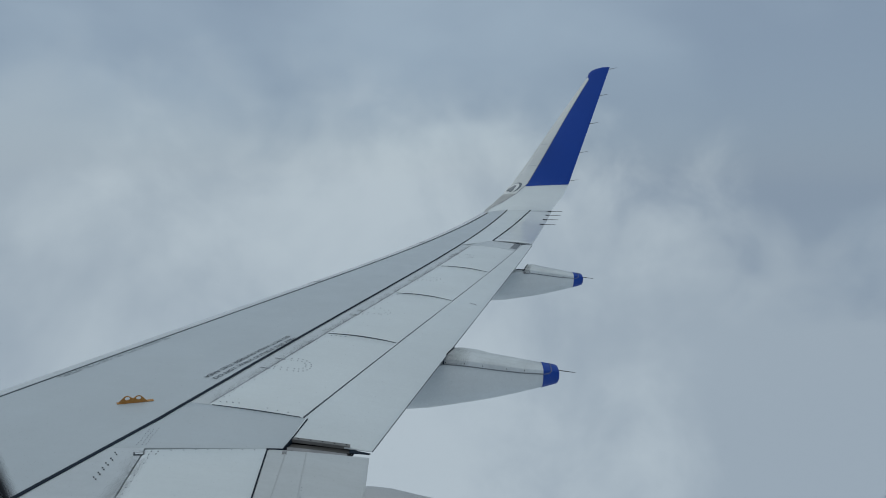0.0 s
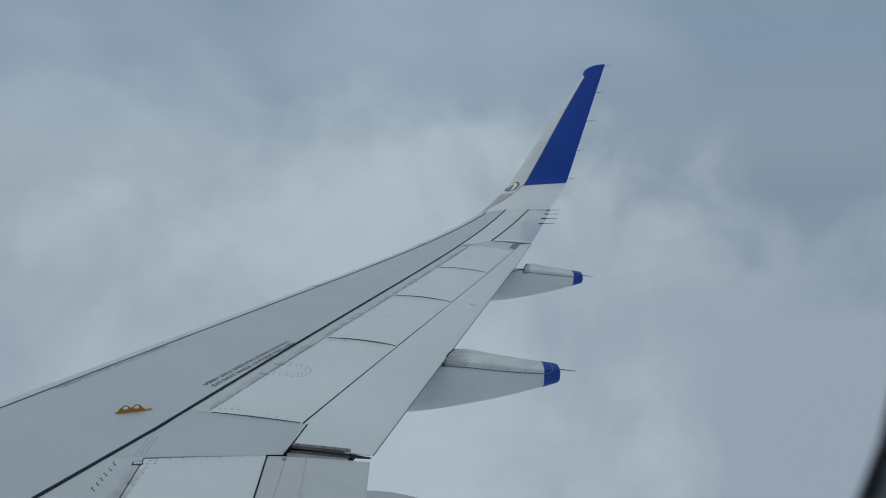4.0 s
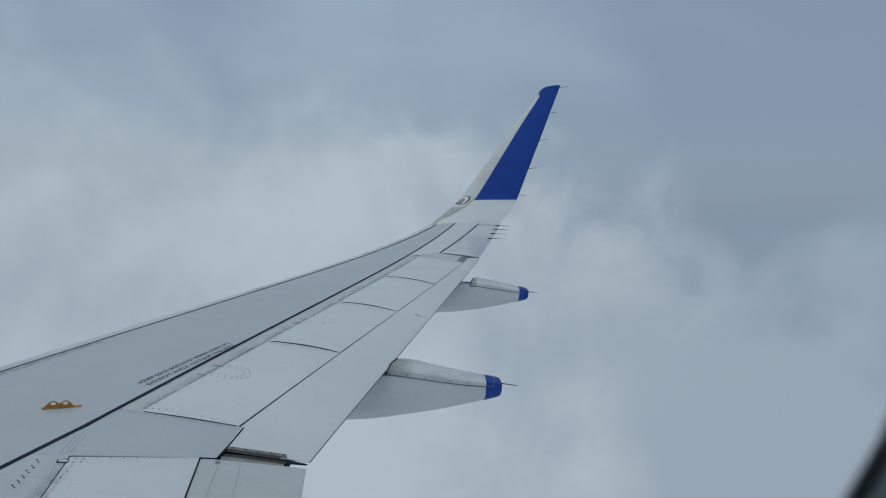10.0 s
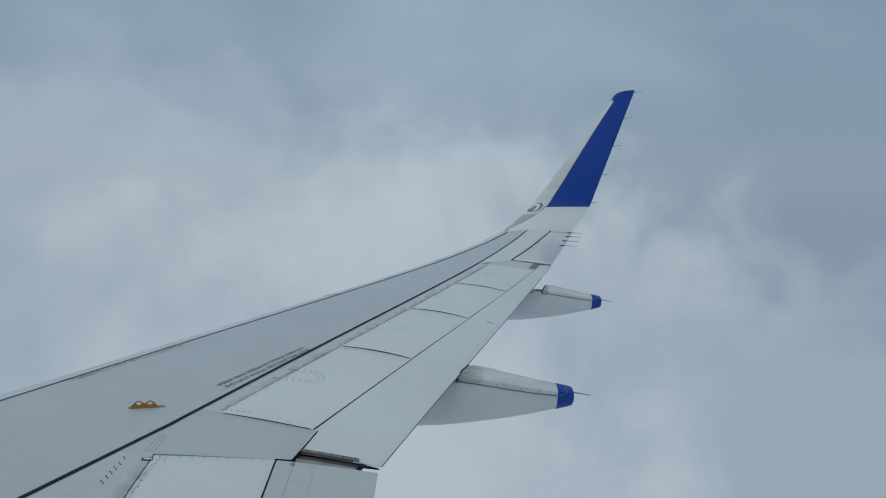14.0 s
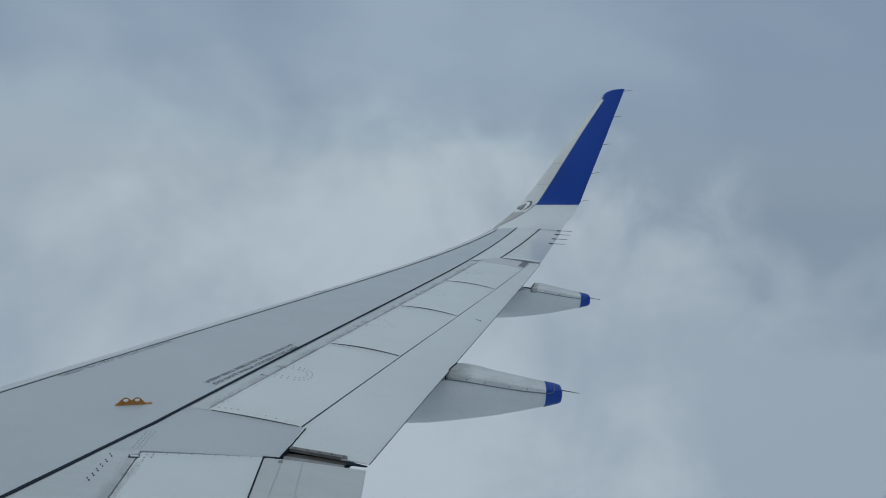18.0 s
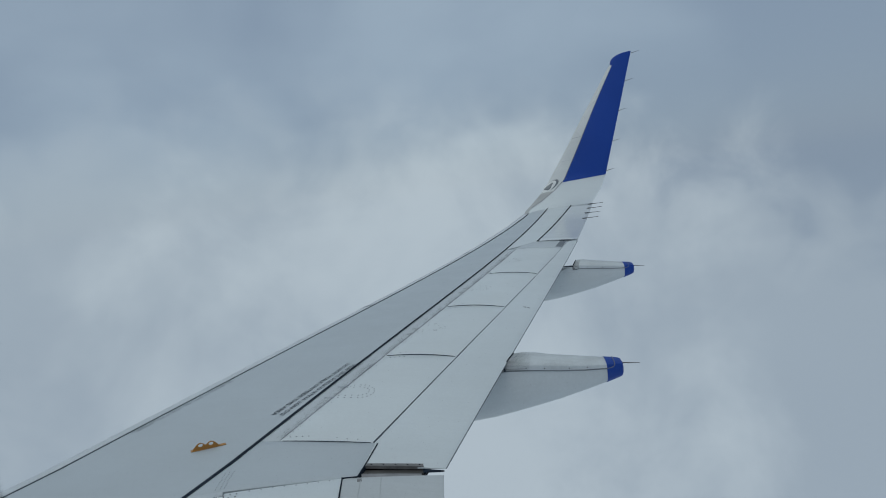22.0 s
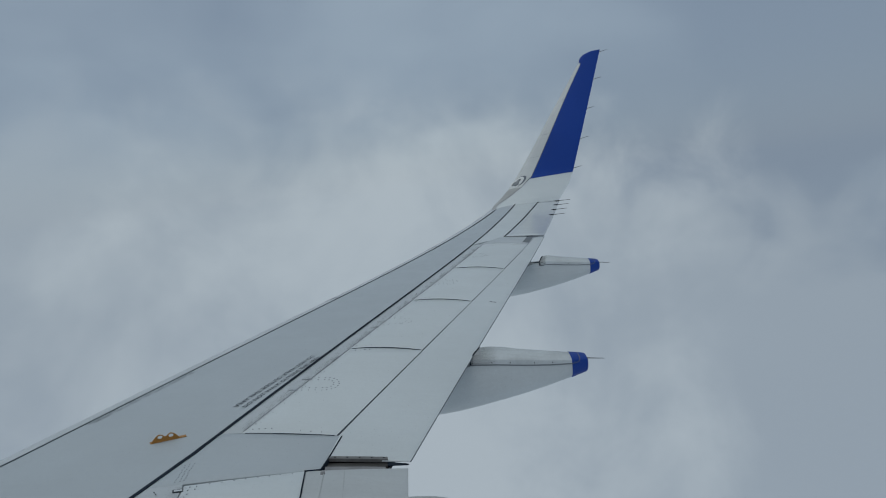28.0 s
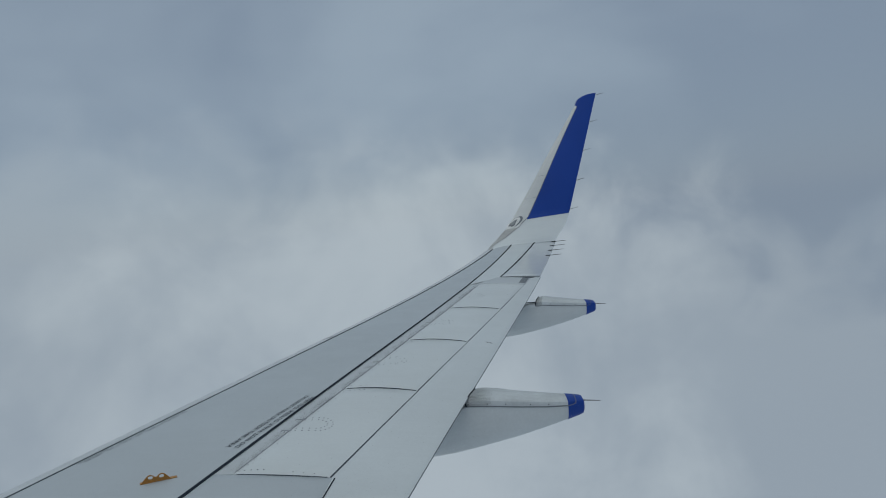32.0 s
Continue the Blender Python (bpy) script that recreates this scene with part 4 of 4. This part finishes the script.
# ---------------------------------------------------------------- cabin
CZ, R_SKIN, R_LINING, X0, X1 = -0.5, 1.95, 1.79, -5.0, 4.4
W_MID, W_LOW, W_HALF, W_TALL, W_RADIUS, W_TILT = 0.2691, -0.1136, 0.1097, 0.34, 0.1007, 0.0123
PITCH, Y_SEAL = 0.533, 1.80
PANES = [W_MID + PITCH * k for k in range(-8, 7)]


def y_round(r, z):
    return math.sqrt(max(r * r - (z - CZ) ** 2, 0))


def outline(grow, n=12):
    """Rounded window outline, grown by so much: points (x, z) from the window's middle."""
    pts, hw, hh, r = [], W_HALF + grow, W_TALL / 2 + grow, W_RADIUS + grow
    r = min(r, hw)
    for qx, qz, a0 in ((1, 1, 0), (-1, 1, 90), (-1, -1, 180), (1, -1, 270)):
        for k in range(n):
            a = radians(a0 + 90 * k / (n - 1))
            pts.append((qx * (hw - r) + r * math.cos(a), qz * (hh - r) + r * math.sin(a)))
    c, s = math.cos(W_TILT), math.sin(W_TILT)
    return [(c * x - s * z, s * x + c * z) for x, z in pts]


def box_outline(hw, hh, n=12):
    pts = []
    for k0, k1 in (((hw, 0), (hw, hh)), ((hw, hh), (0, hh)), ((0, hh), (-hw, hh)), ((-hw, hh), (-hw, 0)), ((-hw, 0), (-hw, -hh)), ((-hw, -hh), (0, -hh)), ((0, -hh), (hw, -hh)), ((hw, -hh), (hw, 0))):
        for k in range(n // 2):
            g = k / (n // 2)
            pts.append((k0[0] + (k1[0] - k0[0]) * g, k0[1] + (k1[1] - k0[1]) * g))
    return pts


ZM = W_LOW + W_TALL / 2
BOX_W, BOX_H = PITCH / 2 - 0.001, 0.33


def tube(name, r, mat, label, start, end):
    """The cabin's round shell with square gaps for the windows on both sides."""
    bm = bmesh.new()
    xs = [start] + [c + s * BOX_W for c in PANES for s in (-1, 1)] + [end]
    z0, z1 = ZM - BOX_H, ZM + BOX_H
    a0, a1 = math.asin((z0 - CZ) / r), math.asin((z1 - CZ) / r)
    angles = [a0 + (a1 - a0) * k / 6 for k in range(7)]
    ringa = [a1 + (math.pi - 2 * a1) * k / 16 for k in range(17)]
    lefta = [math.pi - a1 + (a1 - a0) * k / 6 for k in range(7)]
    downa = [math.pi - a0 + (math.pi + 2 * a0) * k / 20 for k in range(21)]
    for block, run in (("w", angles), ("s", ringa), ("w", lefta), ("s", downa)):
        for i, (xa, xb) in enumerate(zip(xs, xs[1:])):
            if block == "w" and i % 2 == 1:
                continue
            rows = [[(x, r * math.cos(a), CZ + r * math.sin(a)) for a in run] for x in (xa, xb)]
            loft(rows, closed=False, bm=bm)
    bmesh.ops.remove_doubles(bm, verts=bm.verts, dist=0.0004)
    ob = part(name, bm, mat, None)
    return tagged(ob, label, "wall", kind="structure")


# outer skin is unseen; its dark tone and extra length shade the inner wing
tube("fuselage_wall", R_SKIN, SKIN, "unseen curved fuselage skin, darkened to shade the inner wing", X0 - 9.0, X1 + 10.0)
tube("cabin_wall", R_LINING, LINING, "pale grey curved cabin lining", X0, X1)
for x, name in ((X0, "wall_fore"), (X1, "wall_aft"), (X0 - 9.0, "fuselage_end_fore"), (X1 + 10.0, "fuselage_end_aft")):
    bm = bmesh.new()
    r_end = R_SKIN - (0.03 if name[:4] == "wall" else 0.0)
    ring_pts = [(math.cos(math.tau * k / 48) * r_end, CZ + math.sin(math.tau * k / 48) * r_end) for k in range(48)]
    loft([[(x, y, z) for y, z in ring_pts], [(x + (0.04 if x > 0 else -0.04), y, z) for y, z in ring_pts]], bm=bm)
    if name[:4] == "wall":
        tagged(part(name, bm, LINING), "plain grey bulkhead closing the cabin", "wall", kind="structure")
    else:
        tagged(part(name, bm, SKIN), "plain dark end closing the unseen, lengthened fuselage", "wall", kind="structure")
bm = bmesh.new()
loft([[(X0, -1.72, -1.1), (X0, 1.72, -1.1), (X0, 1.72, -1.16), (X0, -1.72, -1.16)], [(X1, -1.72, -1.1), (X1, 1.72, -1.1), (X1, 1.72, -1.16), (X1, -1.72, -1.16)]], bm=bm)
tagged(part("floor", bm, CARPET), "dark blue cabin carpet", "floor", kind="structure")


def window(name):
    """A cabin window: lining surround, grey reveal, black seal, pane and outer surround."""
    w = top(name, "oval cabin window with grey surround and black rubber seal", "window", (W_MID, Y_SEAL, W_LOW), kind="structure")
    at = lambda pts, y: [(W_MID + x, y(ZM + z) if callable(y) else y, ZM + z) for x, z in pts]
    lining_y = lambda z: y_round(R_LINING, z)
    skin_y = lambda z: y_round(R_SKIN, z)
    box = lambda yf: at(box_outline(BOX_W, BOX_H), yf)
    reveal = lambda grow, share: at(outline(grow), lambda z: lining_y(z) * share + (Y_SEAL - 0.004) * (1 - share))
    part("surround", loft([box(lining_y), at(outline(0.062), lining_y), reveal(0.048, 0.97), reveal(0.037, 0.86), reveal(0.026, 0.62), reveal(0.014, 0.32), reveal(0.006, 0.13), reveal(0.002, 0.045), at(outline(0.0006), Y_SEAL - 0.0045)], caps=False), LINING, w, "pale grey moulded surround")
    part("seal", loft([at(outline(0.0045), Y_SEAL - 0.004), at(outline(0.0008), Y_SEAL - 0.0038), at(outline(0.0), Y_SEAL - 0.003), at(outline(0.0), Y_SEAL), at(outline(0.0085), Y_SEAL + 0.007), at(outline(0.014), Y_SEAL + 0.009)], caps=False), RUBBER, w, "black rubber seal")
    part("outer_frame", loft([at(outline(0.014), Y_SEAL + 0.008), at(outline(0.125), lambda z: skin_y(z) - 0.004), at(outline(0.127), skin_y), box(skin_y)], caps=False), SKIN, w, "painted outer frame")
    pane = part("pane", loft([at(outline(0.0105), Y_SEAL + 0.0055), at(outline(0.0105), Y_SEAL + 0.0085)]), GLASS, w, "clear acrylic pane", smooth=False)
    pane.visible_shadow = False
    return w


first = window("window_1")
count = 2
for c in PANES:
    if abs(c - W_MID) > 0.01:
        copy_thing(first, Matrix.Translation((c, Y_SEAL, W_LOW))).name = "window_%d" % count
        count += 1
turn = Matrix.Rotation(math.pi, 4, "Z")
for c in PANES:
    # the other side of the cabin, turned about
    copy_thing(first, Matrix.Translation((c, -Y_SEAL, W_LOW)) @ turn).name = "window_%d" % count
    count += 1
